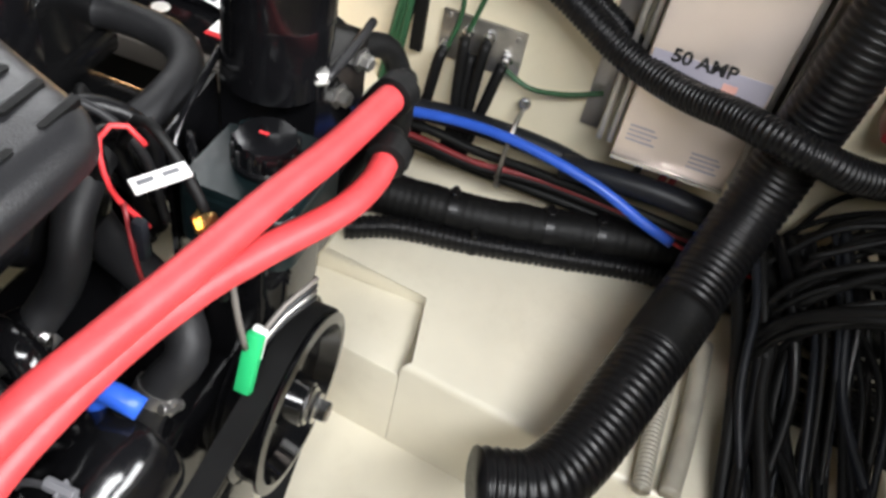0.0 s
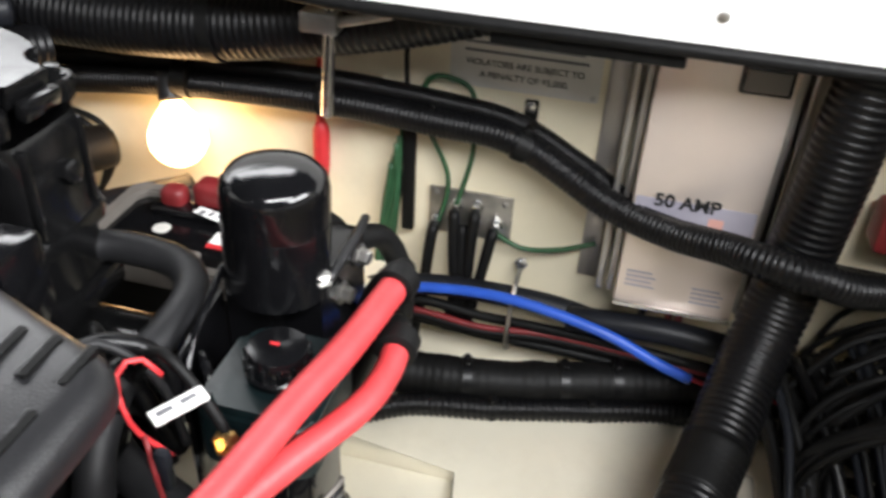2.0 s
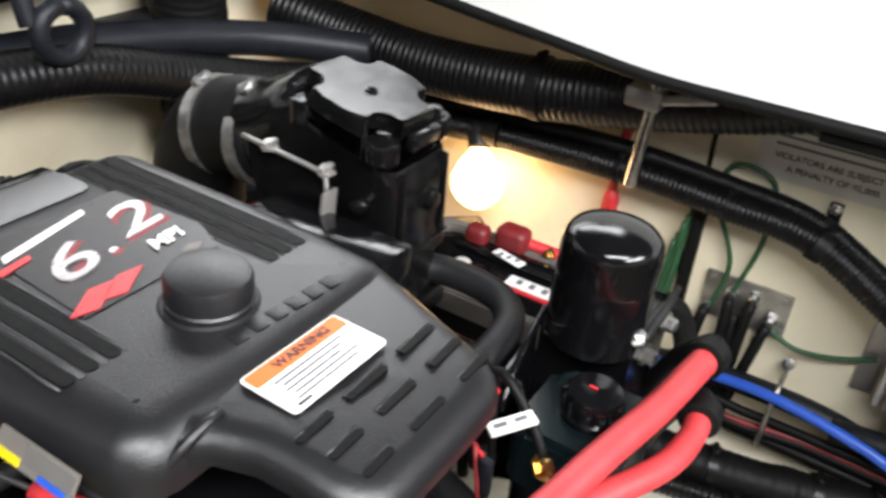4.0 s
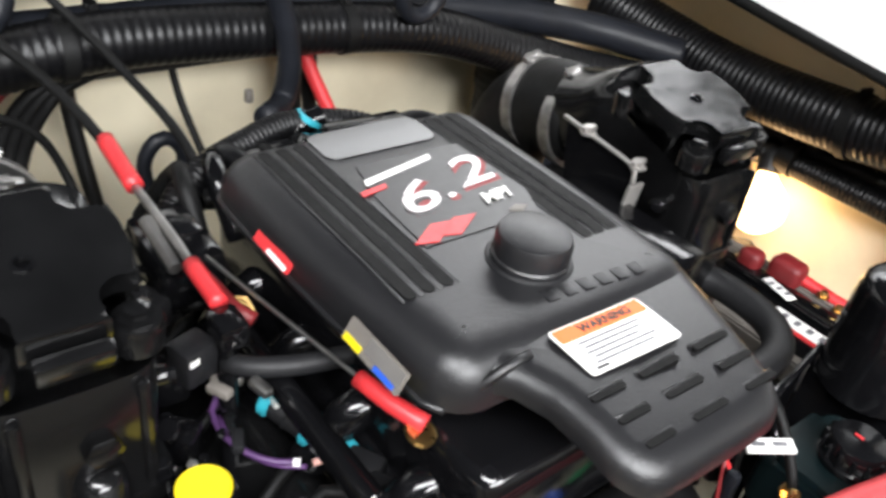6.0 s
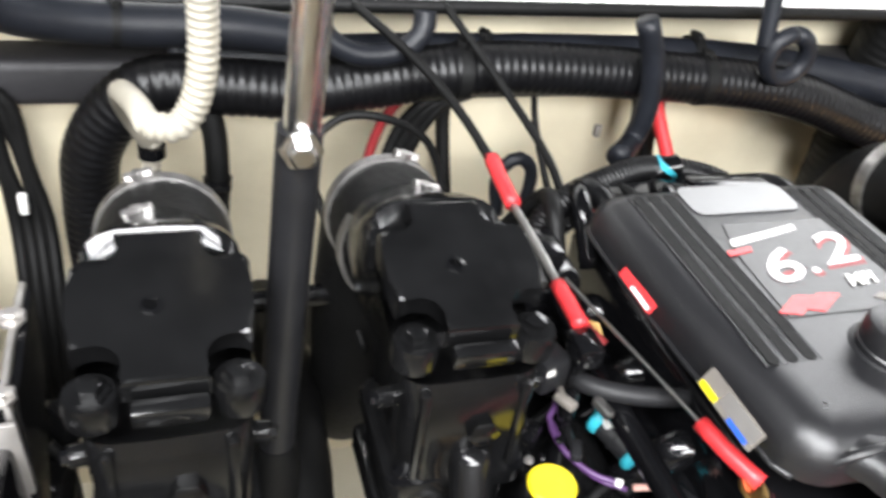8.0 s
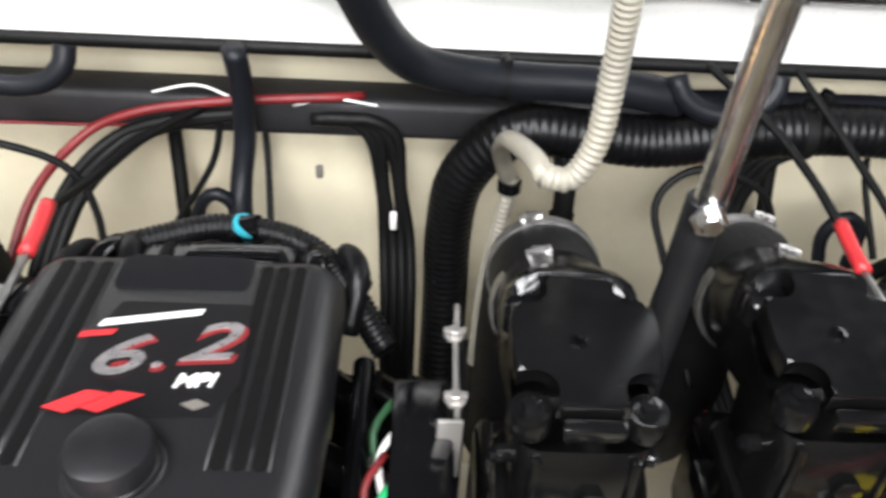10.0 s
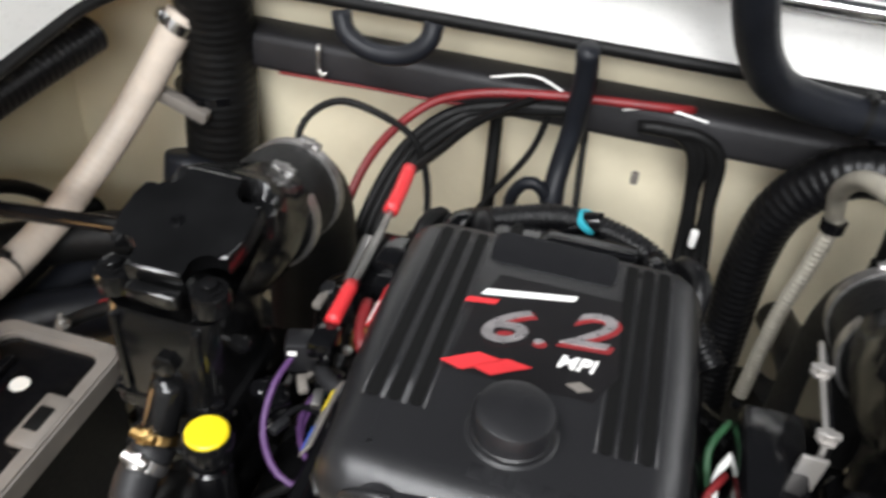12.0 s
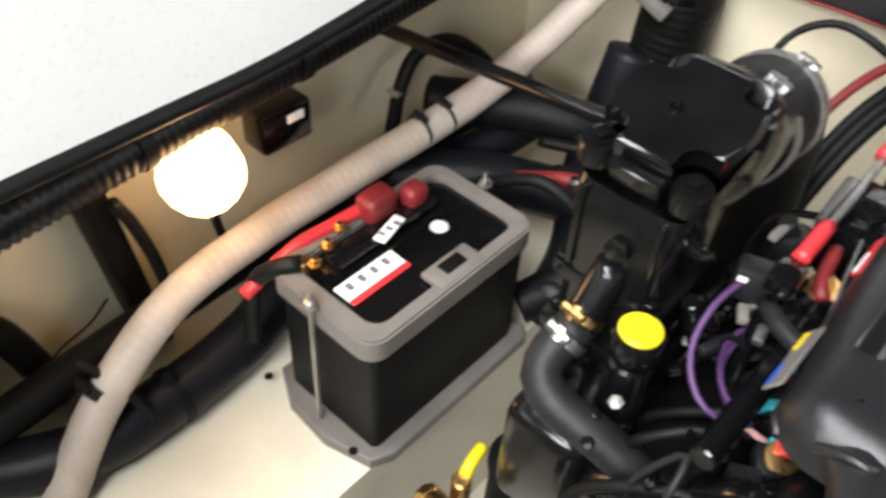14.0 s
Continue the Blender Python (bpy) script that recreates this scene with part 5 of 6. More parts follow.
def panel(a, b, z0, z1, th=0.005):
    a, b = Vector((*a, 0)), Vector((*b, 0))
    n = (b - a).normalized()
    s_ = Vector((-n.y, n.x, 0)) * th
    return slab([(a.x, a.y), (b.x, b.y), (b.x + s_.x, b.y + s_.y), (a.x + s_.x, a.y + s_.y)], z0, z1, 0.001)


part("front_panel", panel((0.768, 1.250), (0.772, 1.160), 0.56, 0.800), BLACK, brk)
part("side_panel", panel((0.772, 1.158), (0.880, 1.156), 0.56, 0.798), BLACK, brk)
part("wing_panel", panel((0.672, 1.240), (0.768, 1.252), 0.56, 0.776), BLACK, brk)
part("top_flange", slab([(0.775, 1.164), (0.876, 1.162), (0.876, 1.25), (0.775, 1.25)], 0.790, 0.796, 0.001), BLACK, brk)
part("wing_edge", tube([(0.660, 1.232, 0.755), (0.690, 1.238, 0.782), (0.768, 1.248, 0.803)], 0.0035, 8), BLACK, brk)
part("corner_edge", tube([(0.768, 1.245, 0.802), (0.771, 1.163, 0.802)], 0.003, 8), BLACK, brk)
part("angle_bar", tube([(0.776, 1.152, 0.802), (0.83, 1.150, 0.806), (0.884, 1.155, 0.802)], 0.0045, 8), DARKGREY, brk)
part("bolt", bolt((0.776, 1.158, 0.803), (-0.3, -0.3, 0.8), 0.007, 0.008), STEEL, brk)
part("bolt", bolt((0.815, 1.156, 0.760), (-0.2, -1, 0), 0.008, 0.012), STEEL, brk)
part("bolt", bolt((0.858, 1.154, 0.775), (-0.2, -1, 0), 0.008, 0.012), STEEL, brk)
part("hose_hook", tube([(0.690, 1.232, 0.77), (0.672, 1.215, 0.755), (0.676, 1.200, 0.730), (0.692, 1.202, 0.722)], 0.005, 8), BLACK, brk)
single("black_hose", tube([(0.88, 1.17, 0.72), (0.93, 1.19, 0.73), (0.985, 1.17, 0.71), (1.0, 1.15, 0.64), (1.01, 1.16, 0.54), (1.05, 1.2, 0.42)], 0.014, 14), RUBBER, "black rubber hose off the filter bracket", "hose")

rs = thing("fluid_reservoir", (0.68, 1.16, 0.62), "dark teal fluid reservoir with a black screw cap", "reservoir")
part("tank", slab(rounded(0.630, 1.112, 0.738, 1.212, 0.018), 0.715, 0.768, 0.010, 3), TEALTANK, rs)
part("lower_tank", slab(rounded(0.650, 1.128, 0.745, 1.215, 0.02), 0.52, 0.712, 0.008, 3), BLACK, rs)
part("neck_flange", slab(rounded(0.634, 1.116, 0.730, 1.200, 0.012), 0.769, 0.777, 0.003), TEALTANK, rs)
cap2 = part("screw_cap", lathe([(0.027, 0), (0.028, 0.003), (0.028, 0.006), (0.0255, 0.008), (0.0255, 0.022), (0.0235, 0.026), (0.010, 0.027), (0.0, 0.0275)], (0.682, 1.158, 0.778), (0, -0.03, 1), 36), BLACK, rs)
part("cap_mark", box((0.682, 1.160, 0.8062), (0.003, 0.008, 0.001), 0.0003), REDPLASTIC, cap2)
for k in range(14):
    a = 2 * math.pi * k / 14
    part("grip", rod((0.682 + 0.0258 * math.cos(a), 1.158 + 0.0258 * math.sin(a), 0.786), (0.682 + 0.0258 * math.cos(a), 1.158 + 0.0258 * math.sin(a), 0.800), 0.0022, 6), BLACK, cap2)

# red hoses
for pts, lb in (([(0.795, 1.094, 0.800), (0.70, 1.106, 0.802), (0.62, 1.122, 0.802), (0.545, 1.136, 0.800), (0.47, 1.152, 0.797), (0.40, 1.168, 0.79), (0.30, 1.18, 0.765), (0.20, 1.17, 0.70)], "thick red rubber hose running across the engine front"),
                ([(0.752, 1.080, 0.768), (0.715, 1.078, 0.767), (0.668, 1.086, 0.769), (0.60, 1.116, 0.771), (0.54, 1.140, 0.770), (0.46, 1.160, 0.765), (0.36, 1.172, 0.745), (0.26, 1.16, 0.69)], "thick red rubber hose with a bent end")):
    h = thing("red_hose", pts[0], lb, "hose", "red hoses")
    part("hose", tube(pts, 0.0132 if "across" in lb else 0.0118, 18, 0.010, jitter=0.02), RED, h)
    d = (Vector(pts[0]) - Vector(pts[1])).normalized()
    p = Vector(pts[0])
    part("end_collar", lathe([(0.0145, -0.012), (0.0185, -0.010), (0.0185, 0.008), (0.015, 0.011), (0.011, 0.011)], p, d, 24), RUBBER, h, "black rubber end collar")
    part("tail", tube([p + d * 0.005, p + d * 0.03 + Vector((0.005, 0.01, -0.01)), p + Vector((0.05, 0.04, -0.06)), p + Vector((0.08, 0.08, -0.18))], 0.011, 12), RUBBER, h)

# tagged wires by the reservoir
tw = thing("tagged_wires", (0.60, 1.18, 0.78), "red and black wires with a white tag", "wires")
part("red_wire", tube([(0.592, 1.205, 0.76), (0.578, 1.222, 0.80), (0.590, 1.236, 0.832), (0.606, 1.228, 0.838), (0.612, 1.215, 0.82)], 0.0022, 8), REDPLASTIC, tw)
part("black_wire", tube([(0.622, 1.245, 0.80), (0.620, 1.222, 0.835), (0.613, 1.190, 0.815), (0.604, 1.160, 0.77), (0.60, 1.15, 0.70)], 0.0045, 8), RUBBER, tw)
part("red_wire", tube([(0.580, 1.215, 0.79), (0.566, 1.200, 0.75), (0.565, 1.19, 0.70)], 0.002, 8), REDDARK, tw)
part("tag", box((0.592, 1.191, 0.815), (0.042, 0.013, 0.004), 0.001, Matrix.Rotation(-0.55, 4, "Z") @ Matrix.Rotation(0.2, 4, "X")), WHITE, tw, "white paper tag")
part("tag_print", box((0.599, 1.187, 0.8174), (0.012, 0.004, 0.001), 0.0002, Matrix.Rotation(-0.55, 4, "Z") @ Matrix.Rotation(0.2, 4, "X")), GREYINK, tw)
part("tag_print", box((0.583, 1.1965, 0.8174), (0.012, 0.004, 0.001), 0.0002, Matrix.Rotation(-0.55, 4, "Z") @ Matrix.Rotation(0.2, 4, "X")), GREYINK, tw)
part("blue_plug", box((0.575, 1.20, 0.765), (0.010, 0.012, 0.040), 0.004), DARKBLUE, tw)
part("brass_nut", bolt((0.602, 1.165, 0.775), (0, -0.7, 0.7), 0.008, 0.008), BRASS, tw)
gf = thing("green_tagged_fuse", (0.60, 1.13, 0.63), "green and white plastic clip on thin wires", "clip")
part("clip", box((0.600, 1.128, 0.628), (0.011, 0.016, 0.060), 0.003, Matrix.Rotation(0.4, 4, "Y")), GREEN, gf)
part("clip_back", box((0.612, 1.127, 0.642), (0.008, 0.013, 0.032), 0.002, Matrix.Rotation(0.4, 4, "Y")), WHITE, gf)
for k in range(4):
    part("wire", tube([(0.610, 1.126, 0.650 - 0.006 * k), (0.640, 1.116, 0.668 - 0.007 * k), (0.668, 1.104, 0.676 - 0.008 * k), (0.690, 1.112, 0.655 - 0.008 * k)], 0.0024, 7), (GREYPLASTIC, DARKGREY, STEEL, DARKGREY)[k], gf)
part("wire", tube([(0.597, 1.130, 0.65), (0.592, 1.134, 0.70), (0.598, 1.142, 0.74)], 0.0028, 7), GREYPLASTIC, gf)


# ---- along the transom ----
single("transom_beam", box((0.03, 2.005, 0.866), (2.10, 0.070, 0.056), 0.012, seg=3), DARKGEL, "dark painted beam across the transom", "beam", "structure")
single("transom_rail", box((0.03, 1.985, 0.982), (2.2, 0.045, 0.022), 0.008), DARKGEL, "dark rail under the deck edge", "rail", "structure")
# Dark uprights stand in for the hose bundle and shadow in each corner.
for x in (-0.955, 1.000):
    duct = single("corner_dark_form", tube([(x, 1.965, 0.30), (x, 1.968, 0.60), (x * 0.99, 1.968, 0.86), (x * 0.98, 1.95, 0.98)], 0.055, 20, ribs=0.014, depth=0.012, jitter=0.05), RUBBER, "fat black upright form for the corner's hoses and shadow", "duct", group="corner ducts")
    for z in (0.62, 0.80):
        part("corner_band", clamp_ring((x, 1.967, z), (0, 0, 1), 0.057, 0.012, (0, -1, 0)), BLACK, duct)
run = single("large_hose", tube([(-0.150, 1.80, 0.30), (-0.152, 1.88, 0.45), (-0.150, 1.92, 0.60), (-0.150, 1.925, 0.73), (-0.135, 1.915, 0.825), (-0.075, 1.905, 0.893), (0.02, 1.90, 0.895), (0.10, 1.90, 0.890), (0.22, 1.90, 0.908), (0.35, 1.90, 0.917), (0.58, 1.90, 0.903), (0.75, 1.89, 0.885), (0.90, 1.88, 0.84), (1.05, 1.84, 0.80), (1.20, 1.75, 0.78)], 0.032, 20, ribs=0.011, depth=0.026), LOOM, "large black corrugated hose along the transom", "hose")
for x in (0.28, 0.62):
    part("hose_strap", clamp_ring((x, 1.90, 0.913 if x < 0.5 else 0.900), (1, 0, 0), 0.0335, 0.016), RUBBER, run)
run = single("large_hose", tube([(-0.05, 1.97, 0.900), (0.10, 1.966, 0.903), (0.33, 1.964, 0.908), (0.64, 1.960, 0.904), (0.85, 1.935, 0.890), (1.05, 1.88, 0.86), (1.18, 1.78, 0.835)], 0.026, 18, jitter=0.03), DARKBLUE, "large smooth dark rubber hose along the transom", "hose")
for x in (0.33, 0.64):
    part("hose_strap", clamp_ring((x, 1.962, 0.906), (1, 0, 0), 0.0272, 0.016), RUBBER, run)
run = single("rubber_hose", tube([(-0.285, 1.72, 1.22), (-0.265, 1.76, 1.13), (-0.235, 1.81, 1.05), (-0.19, 1.85, 1.0), (-0.10, 1.88, 0.975), (0.02, 1.89, 0.968), (0.12, 1.90, 0.950)], 0.0225, 16, jitter=0.02), DARKBLUE, "thick dark rubber hose over the white upstand", "hose")
part("hose_tie", clamp_ring((-0.10, 1.88, 0.975), (0.95, 0.1, -0.1), 0.0232, 0.008), RUBBER, run)
wh2 = thing("clear_hose", (-0.05, 1.68, 0.96), "milky ribbed drain hose with a low bend", "hose")
part("hose", tube([(-0.030, 1.60, 1.30), (-0.030, 1.64, 1.20), (-0.023, 1.675, 1.09), (-0.026, 1.68, 1.01), (-0.045, 1.68, 0.967), (-0.075, 1.68, 0.968)], 0.0120, 14, ribs=0.0075, depth=0.10), WHITEHOSE, wh2)
part("smooth_end", tube([(-0.07, 1.68, 0.966), (-0.080, 1.715, 0.968), (-0.096, 1.79, 0.945), (-0.096, 1.86, 0.89), (-0.080, 1.90, 0.832)], 0.0115, 14), WHITEHOSE, wh2)
part("lower_run", tube([(-0.075, 1.90, 0.83), (-0.082, 1.90, 0.76), (-0.095, 1.90, 0.66), (-0.10, 1.90, 0.5)], 0.010, 12, ribs=0.008, depth=0.14), WHITEHOSE, wh2)
part("clamp", clamp_ring((-0.076, 1.90, 0.818), (0, 0, 1), 0.015, 0.014), BLACK, wh2)

ram = thing("lift_ram", (0.02, 1.53, 0.45), "hatch lift ram with a bright rod and dark sleeve", "ram")
part("rod", rod((0.045, 1.51, 1.33), (0.032, 1.527, 1.03), 0.013, 20), CHROME, ram)
part("joint", bolt((0.030, 1.512, 1.036), (0, -1, 0), 0.010, 0.012), CHROME, ram)
part("sleeve", rod((0.032, 1.530, 1.045), (0.020, 1.545, 0.70), 0.0165, 20), DARKGREY, ram, "dark ribbed sleeve")
part("boot", lathe([(0.018, 0), (0.024, 0.03), (0.026, 0.25), (0.034, 0.35), (0.030, 0.37)], (0.020, 1.545, 0.71), (-0.02, 0.05, -1), 24), RUBBER, ram)
single("cross_bar", rod((-0.10, 1.70, 0.745), (0.20, 1.70, 0.755), 0.012), BLACK, "black bar between the engines", "bar")
single("black_hose", tube([(-0.025, 1.90, 0.90), (-0.008, 1.89, 0.85), (-0.006, 1.88, 0.78), (-0.01, 1.86, 0.69), (0.0, 1.84, 0.55), (0.02, 1.8, 0.35)], 0.014, 12), RUBBER, "black hose down the transom", "hose")
single("hose_clamp_tie", clamp_ring((-0.006, 1.882, 0.782), (0, 0.1, 1), 0.016, 0.014), BLACK, "black clamp on the hanging hose", "clamp")


def transom_wire(pts, r, mt, label, name="wire", n=8):
    return single(name, tube(pts, r, n), mt, label, "wire" if name == "wire" else "cable")


for k, off in enumerate((0.0, -0.83)):
    # each engine has its own set of leads to the transom
    transom_wire([(0.17 + off, 1.66, 0.62), (0.145 + off, 1.73, 0.70), (0.158 + off, 1.84, 0.80), (0.205 + off, 1.92, 0.852), (0.27 + off, 1.94, 0.88), (0.38 + off, 1.95, 0.896), (0.52 + off, 1.962, 0.902), (0.56 + off, 1.985, 0.895)], 0.0062, REDDARK, "red battery cable arching over the transom", "cable", 12)
    for j in range(3):
        transom_wire([(0.19 + off + 0.008 * j, 1.66, 0.62), (0.165 + off + 0.010 * j, 1.74, 0.69), (0.185 + off + 0.012 * j, 1.86, 0.79), (0.235 + off + 0.012 * j, 1.93, 0.842 - 0.004 * j), (0.31 + off, 1.945, 0.868 - 0.004 * j), (0.42 + off, 1.95, 0.882)], 0.008, RUBBER, "black cable arching over the transom", "cable", 10)
    transom_wire([(0.128 + off, 1.66, 0.70), (0.10 + off, 1.75, 0.80), (0.085 + off, 1.80, 0.86), (0.12 + off, 1.82, 0.895), (0.17 + off, 1.82, 0.895), (0.225 + off, 1.83, 0.86), (0.25 + off, 1.82, 0.80), (0.26 + off, 1.78, 0.72)], 0.0048, RUBBER, "thin black cable in a high arc behind the elbow")
    transom_wire([(0.150, 1.93, 0.985), (0.205, 1.84, 0.955), (0.240, 1.77, 0.925), (0.260, 1.70, 0.897)] if k == 0 else [(-0.46, 1.965, 0.89), (-0.53, 1.88, 0.878), (-0.56, 1.78, 0.880), (-0.57, 1.705, 0.895)], 0.0055, RUBBER, "black control cable down to the dipstick tube")
    transom_wire([(0.30 + off, 2.0, 0.86), (0.302 + off, 1.99, 0.78), (0.31 + off, 1.95, 0.66)], 0.010, RUBBER, "black loom down the transom", "cable", 10)
    transom_wire([(0.26, 1.93, 0.985), (0.305, 1.82, 0.93), (0.33, 1.72, 0.89), (0.325, 1.64, 0.86)] if k == 0 else [(-0.452, 1.955, 0.872), (-0.472, 1.95, 0.80), (-0.530, 1.92, 0.71), (-0.55, 1.85, 0.66)], 0.005, RUBBER, "black control cable across the transom")
    transom_wire([(0.425 + off, 1.99, 0.86), (0.43 + off, 1.97, 0.80), (0.44 + off, 1.90, 0.72)], 0.005, RUBBER, "thin black cable down the transom")
    single("drop_hose", tube([(0.488, 1.855, 0.997), (0.51, 1.855, 0.947), (0.521, 1.855, 0.886), (0.513, 1.855, 0.835), (0.463, 1.8, 0.846)] if k == 0 else [(0.415 + off, 1.90, 0.99), (0.417 + off, 1.915, 0.94), (0.412 + off, 1.93, 0.86), (0.405 + off, 1.90, 0.78), (0.43 + off, 1.80, 0.73)], 0.0145, 14), DARKBLUE, "dark rubber hose hanging down the transom", "hose", group="drop hoses")
    single("hose_loop", tube([(0.355 + off, 1.88, 0.715), (0.350 + off, 1.89, 0.765), (0.372 + off, 1.89, 0.795), (0.398 + off, 1.89, 0.775), (0.392 + off, 1.88, 0.72)], 0.009, 12), DARKBLUE, "small dark rubber hose loop", "hose", group="hose loops")
    for j in range(4):
        x = 0.565 + off + 0.012 * j
        transom_wire([(x - 0.07, 1.95, 0.875), (x - 0.03, 1.95, 0.878), (x + 0.005, 1.955, 0.85), (x + 0.02 - 0.008 * (j % 2), 1.96, 0.77), (x + 0.025, 1.95, 0.69), (x + 0.03, 1.90, 0.60), (x + 0.03, 1.86, 0.45)], 0.0085, RUBBER, "black cable in a bundle down the transom", "cable")
    single("white_plug", box((0.603 + off, 1.945, 0.725), (0.010, 0.012, 0.026), 0.002), WHITE, "small white plug on the cables", "plug", group="white plugs")
    transom_wire([(0.29 + off, 1.965, 0.898), (0.35 + off, 1.962, 0.912), (0.40 + off, 1.962, 0.892)], 0.0018, WHITE, "thin white wire on the beam")
    transom_wire([(0.47 + off, 1.962, 0.888), (0.52 + off, 1.962, 0.900), (0.58 + off, 1.962, 0.893)], 0.0018, WHITE, "thin white wire on the beam")
    transom_wire([(-0.02 + off, 1.967, 0.842), (0.10 + off, 1.965, 0.846), (0.28 + off, 1.964, 0.852), (0.42 + off, 1.962, 0.885)], 0.0022, REDDARK, "thin red wire along the beam")
    single("hanging_loop", tube([(0.105 + off, 1.89, 0.985), (0.115 + off, 1.88, 0.962), (0.150 + off, 1.875, 0.945), (0.195 + off, 1.875, 0.948), (0.222 + off, 1.88, 0.968), (0.226 + off, 1.89, 0.99)], 0.013, 14), DARKBLUE, "dark rubber hose hanging in a loop", "hose", group="hanging loops")
    single("cup_hook", tube([(0.045 + off, 1.96, 0.90), (0.045 + off, 1.958, 0.865), (0.052 + off, 1.955, 0.855), (0.058 + off, 1.955, 0.862)], 0.003, 8), STEEL, "small steel hook on the beam", "hook", group="cup hooks")
    single("hose_fitting", box((0.505 + off, 1.93, 0.81), (0.010, 0.010, 0.018), 0.003), GREYPLASTIC, "small pale hose fitting", "fitting", group="hose fittings")
single("hanging_loop", merge(tube([(0.710 + 0.030 * math.sin(radians(22.5 * k)), 1.86, 0.949 + 0.030 * math.cos(radians(22.5 * k))) for k in range(17)], 0.0115, 14), tube([(0.676, 1.868, 0.961), (0.674, 1.88, 1.02)], 0.0115, 12)), DARKBLUE, "dark rubber hose coiled in a small ring", "hose", group="hanging loops")
single("red_cable_end", tube([(0.585, 1.95, 0.87), (0.60, 1.93, 0.82), (0.62, 1.90, 0.76)], 0.010, 10), REDPLASTIC, "red battery cable behind the engine", "cable")
hinge = thing("hinge_strip", (0.2, 1.90, 1.09), "bright steel hinge strip on the white upstand", "hinge")
part("leaf", box((0.2, 1.915, 1.088), (1.5, 0.022, 0.034), 0.004), CHROME, hinge)
part("pin", rod((-0.52, 1.885, 1.090), (0.95, 1.885, 1.090), 0.010, 12), CHROME, hinge)
for x in (0.02, 0.16, 0.40):
    part("knuckle", rod((x, 1.885, 1.090), (x + 0.07, 1.885, 1.090), 0.013, 14), CHROME, hinge)
single("upstand_screw", lathe([(0.006, 0), (0.006, 0.002), (0.003, 0.003)], (1.1495, 0.845, 0.957), (-1, 0, 0), 14), STEEL, "small steel screw in the white upstand", "screw")

# ---- hull side by the port battery ----
pp = thing("fill_hose", (-1.12, 1.2, 0.5), "dirty white ribbed filler hose along the hull side", "hose")
part("hose", tube([(-1.04, 0.80, 0.30), (-1.065, 0.90, 0.36), (-1.085, 0.98, 0.43), (-1.108, 1.075, 0.53), (-1.120, 1.19, 0.603), (-1.122, 1.32, 0.625), (-1.120, 1.45, 0.632), (-1.105, 1.68, 0.652), (-1.075, 1.79, 0.71), (-1.03, 1.87, 0.80), (-0.968, 1.925, 0.925)], 0.0235, 20, ribs=0.012, depth=0.012), PIPE, pp)
for q, d in (((-1.112, 1.60, 0.645), (0.05, 1, 0.05)), ((-1.108, 1.645, 0.649), (0.05, 1, 0.1))):
    part("band", clamp_ring(q, d, 0.0238, 0.003), DARKGREY, pp)
part("end_clamp", clamp_ring((-0.975, 1.918, 0.912), (0.5, 0.35, 0.8), 0.0245, 0.016), CHROME, pp)
tie = thing("strap_tie", (-1.12, 1.09, 0.55), "black strap tie round the hoses", "strap")
part("strap", clamp_ring((-1.119, 1.085, 0.542), (0, 0.8, 0.6), 0.0265, 0.014), RUBBER, tie)
part("tail", tube([(-1.14, 1.075, 0.585), (-1.10, 1.10, 0.548), (-1.085, 1.115, 0.50), (-1.08, 1.12, 0.45)], 0.0065, 8), RUBBER, tie)
run = single("black_trunk_hose", tube([(-1.20, 0.80, 0.468), (-1.17, 0.93, 0.468), (-1.115, 1.04, 0.468), (-1.105, 1.16, 0.470), (-1.115, 1.28, 0.475), (-1.15, 1.45, 0.50), (-1.14, 1.65, 0.51), (-1.10, 1.85, 0.55)], 0.036, 18, jitter=0.03), DARKBLUE, "fat dark rubber hose lying on the ledge", "hose")
part("hose_tie", clamp_ring((-1.105, 1.16, 0.470), (0, 1, 0.03), 0.0370, 0.012), RUBBER, run)
single("black_trunk_hose", tube([(-1.18, 0.85, 0.50), (-1.175, 1.10, 0.53), (-1.17, 1.30, 0.545), (-1.17, 1.6, 0.56), (-1.12, 1.85, 0.62)], 0.025, 14, jitter=0.03), RUBBER, "dark rubber hose behind the filler hose", "hose")
run = single("edge_conduit", tube([(-1.10, 0.60, 0.80), (-1.115, 0.95, 0.815), (-1.12, 1.20, 0.828), (-1.12, 1.40, 0.842), (-1.11, 1.65, 0.87), (-1.06, 1.85, 0.91)], 0.024, 16, ribs=0.010, depth=0.07), LOOM, "black corrugated conduit under the deck edge", "conduit")
for y, z in ((1.20, 0.828), (1.40, 0.842)):
    part("conduit_clip", clamp_ring((-1.12, y, z), (0, 1, 0.06), 0.0265, 0.014), RUBBER, run)
single("fuse_box", box((-1.165, 1.40, 0.735), (0.045, 0.075, 0.055), 0.006), BLACK, "small black fuse box on the hull side", "fuse box")
single("fuse_label", box((-1.141, 1.41, 0.748), (0.003, 0.024, 0.012), 0.001), WHITE, "small white label on the fuse box", "label")
single("wall_batten", box((-1.235, 1.19, 0.60), (0.05, 0.035, 0.34), 0.006, Matrix.Rotation(0.12, 4, "X")), RUBBER, "black vertical batten on the hull side", "batten")
single("corrugated_drop", tube([(-1.19, 1.188, 0.715), (-1.195, 1.205, 0.67), (-1.20, 1.222, 0.60), (-1.20, 1.23, 0.53)], 0.007, 8, ribs=0.007, depth=0.2), LOOM, "thin corrugated wire loom down the batten", "loom")
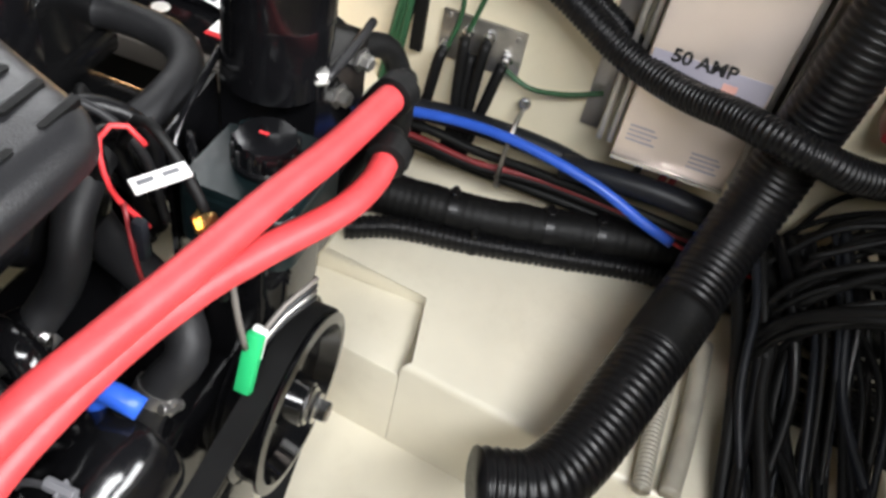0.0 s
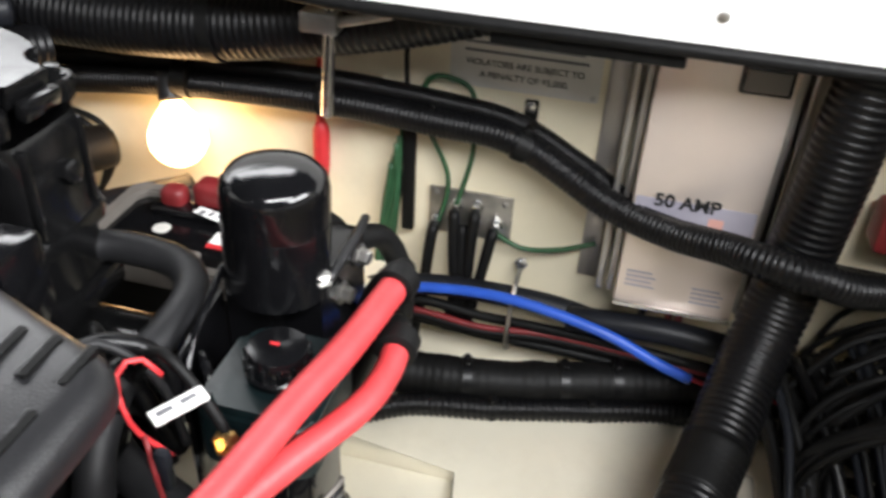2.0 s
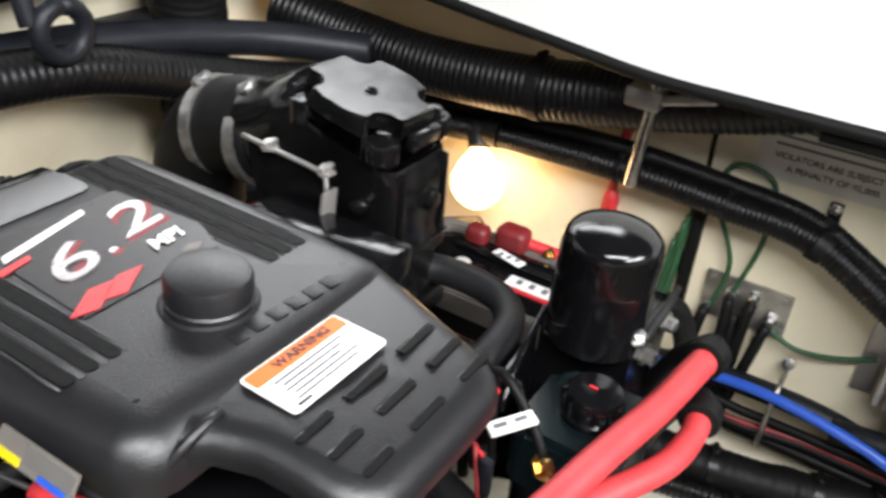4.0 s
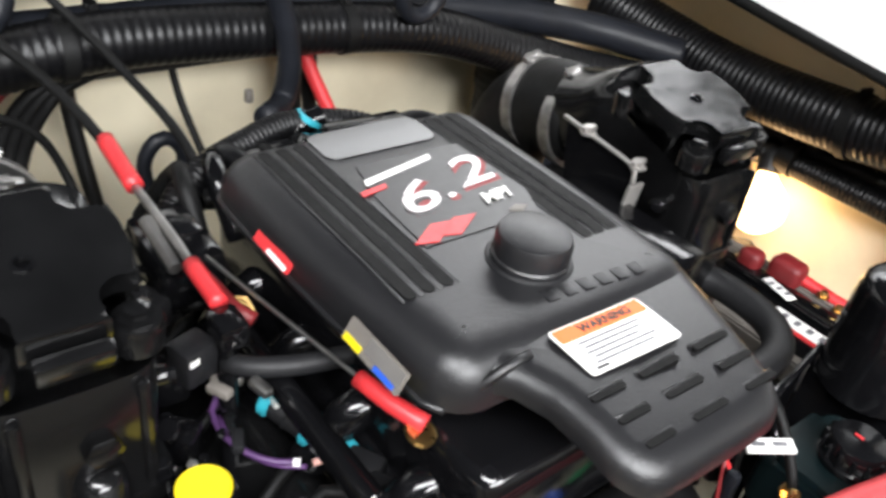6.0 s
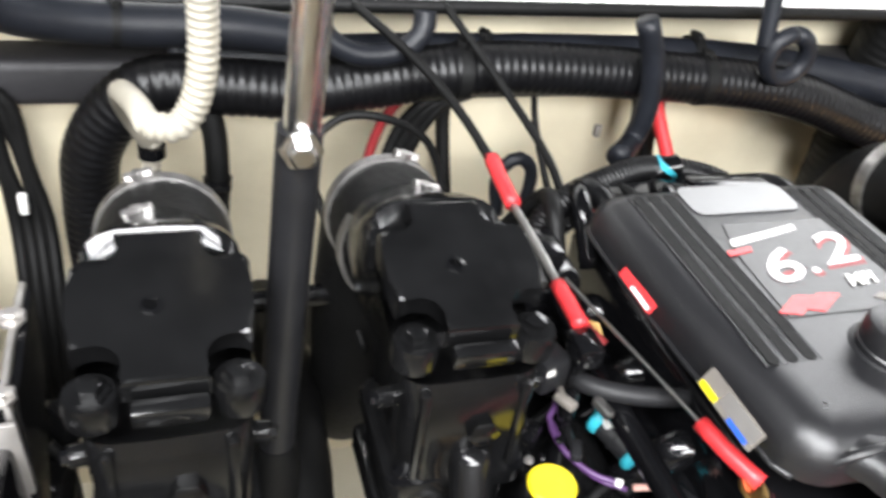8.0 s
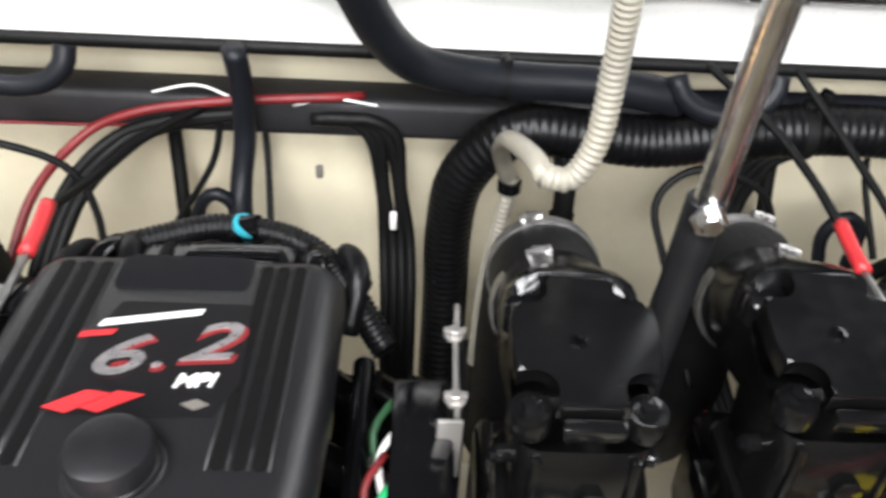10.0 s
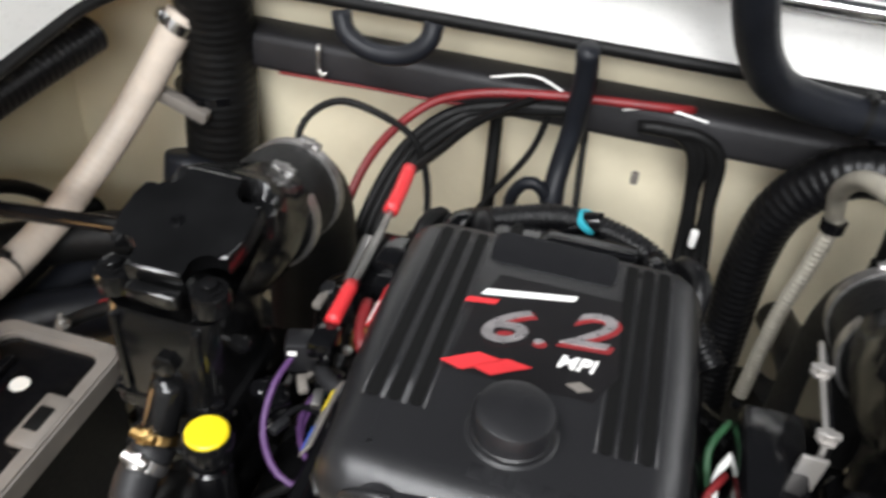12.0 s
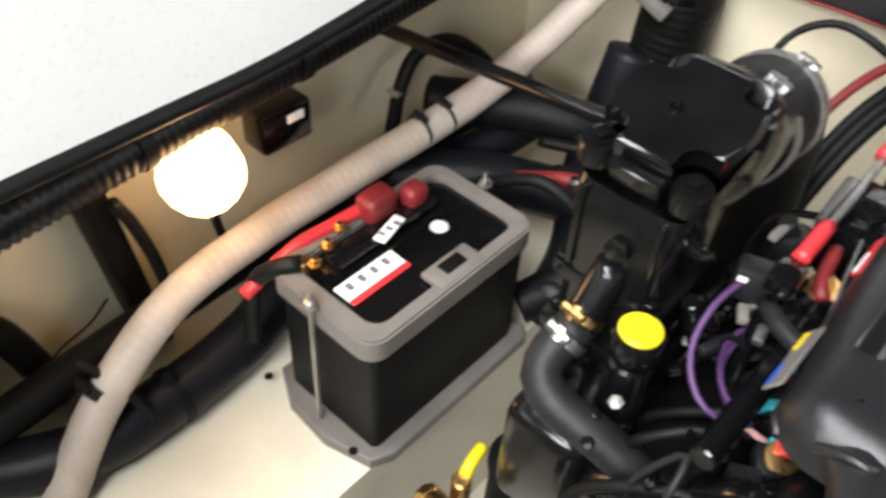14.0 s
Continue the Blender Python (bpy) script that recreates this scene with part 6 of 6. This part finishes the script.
single("lamp_lead", tube([(-1.19, 1.30, 0.66), (-1.20, 1.315, 0.60), (-1.20, 1.325, 0.54)], 0.006, 8), RUBBER, "black lead below the bulb", "wire")
single("loop_hose", tube([(-1.205, 1.635, 0.54), (-1.205, 1.642, 0.59), (-1.205, 1.656, 0.645), (-1.205, 1.690, 0.690), (-1.20, 1.755, 0.688), (-1.19, 1.82, 0.64), (-1.17, 1.86, 0.58)], 0.011, 12), RUBBER, "black hose looped against the hull side", "hose")
single("hose_joiner", clamp_ring((-1.205, 1.655, 0.640), (0, 0.2, 1), 0.0115, 0.006), CHROME, "bright clip on the looped hose", "clip")
single("tie_rail", rod((-1.215, 1.595, 0.775), (-0.80, 1.62, 0.800), 0.010, 12), BLACK, "thin black rail from the wall to the engine", "rail")
single("grey_slat", box((-0.98, 1.90, 0.80), (0.10, 0.02, 0.02), 0.004, Matrix.Rotation(0.35, 4, "Y")), GREYPLASTIC, "grey plastic slat in the corner", "slat")
single("thin_wire", tube([(-1.25, 1.17, 0.525), (-1.22, 1.13, 0.535), (-1.215, 1.08, 0.525), (-1.21, 1.055, 0.49)], 0.0018, 6), DARKGREY, "thin loose wire on the hull side", "wire")
single("left_edge_hose", tube([(-1.20, 0.80, 0.42), (-1.235, 0.93, 0.56), (-1.24, 1.02, 0.60), (-1.235, 1.06, 0.50), (-1.23, 1.07, 0.44)], 0.020, 14), RUBBER, "black hose against the hull side", "hose")
for pts, r in (([(-1.20, 1.58, 0.53), (-1.05, 1.70, 0.54), (-0.90, 1.80, 0.50), (-0.72, 1.86, 0.42)], 0.040), ([(-1.20, 1.72, 0.60), (-1.02, 1.80, 0.62), (-0.88, 1.88, 0.56), (-0.70, 1.92, 0.46)], 0.036), ([(-0.86, 1.60, 0.475), (-0.90, 1.72, 0.475), (-0.98, 1.86, 0.52), (-0.98, 1.92, 0.70)], 0.040), ([(-0.90, 1.585, 0.465), (-0.85, 1.66, 0.50), (-0.78, 1.74, 0.50), (-0.66, 1.80, 0.40)], 0.030)):
    for s_ in (1, -1):
        single("bilge_hose", tube([(x if s_ > 0 else 0.05 - x, y, z) for x, y, z in pts], r, 14, jitter=0.03), (RUBBER, DARKBLUE)[r > 0.038], "fat black rubber hose behind the battery", "hose", group="bilge hoses")
for k in range(8):
    x, y = -0.86 + 0.03 * (k % 3), 1.62 + 0.045 * k
    single("bilge_cable", tube([(x - 0.14, y - 0.02, 0.62), (x - 0.05, y, 0.66 - 0.01 * k), (x + 0.03, y + 0.02, 0.60), (x + 0.08, y + 0.03, 0.48)], 0.009 + 0.002 * (k % 3), 9), (RUBBER, REDDARK, RUBBER, LOOM)[k % 4], "cable between the battery and the engine", "cable", group="battery cables")
    x = 0.91 - 0.03 * (k % 3)
    single("bilge_cable", tube([(x + 0.14, y - 0.02, 0.62), (x + 0.05, y, 0.66 - 0.01 * k), (x - 0.03, y + 0.02, 0.60), (x - 0.08, y + 0.03, 0.48)], 0.009 + 0.002 * (k % 3), 9), (RUBBER, REDDARK, RUBBER, LOOM)[k % 4], "cable between the battery and the engine", "cable", group="battery cables")
vf = thing("sea_valve", (-0.76, 1.29, 0.5), "yellow-handled brass valve beside the ledge", "valve")
part("body", merge(rod((-0.778, 1.262, 0.50), (-0.722, 1.247, 0.53), 0.016, 16), lathe([(0.019, 0), (0.019, 0.010), (0.016, 0.012)], (-0.772, 1.261, 0.503), (0.87, -0.23, 0.46), 6), rod((-0.745, 1.282, 0.49), (-0.745, 1.282, 0.55), 0.011, 12)), BRASS, vf)
part("handle", tube([(-0.746, 1.288, 0.548), (-0.750, 1.304, 0.554), (-0.754, 1.326, 0.552)], 0.0075, 10), YELLOW, vf, "yellow plastic handle")
single("dark_pump", merge(rod((-0.735, 1.385, 0.10), (-0.735, 1.385, 0.47), 0.036, 20), lathe([(0.036, 0), (0.040, 0.004), (0.040, 0.016), (0.026, 0.026)], (-0.735, 1.385, 0.465), (0, 0, 1), 20), box((-0.71, 1.36, 0.36), (0.09, 0.08, 0.12), 0.02)), RUBBER, "black pump body beside the engine", "pump")
# Hose shapes added to darken the gap between the engines.
for k, pts in enumerate((((-0.02, 1.30, 0.10), (0.02, 1.42, 0.30), (0.05, 1.55, 0.42), (0.06, 1.75, 0.45), (0.05, 1.95, 0.40)), ((0.07, 1.25, 0.12), (0.06, 1.40, 0.34), (0.03, 1.60, 0.36), (-0.02, 1.80, 0.33), (-0.05, 1.98, 0.30)), ((-0.06, 1.35, 0.12), (-0.07, 1.50, 0.28), (-0.06, 1.65, 0.40), (-0.05, 1.85, 0.46), (-0.07, 2.0, 0.44)))):
    dv = single("gap_fill_hose", tube([(x, y, z + (0.14 if y > 1.38 else 0.0)) for x, y, z in pts], 0.034 - 0.003 * k, 14, jitter=0.03), (RUBBER, DARKBLUE, LOOM)[k], "fat black hose form added to darken the gap between the engines", "hose", group="drive hoses")
    part("hose_band", clamp_ring((pts[2][0], pts[2][1], pts[2][2] + 0.14), (0.05, 1, 0.25), 0.0355 - 0.003 * k, 0.012), BANDSTEEL, dv)
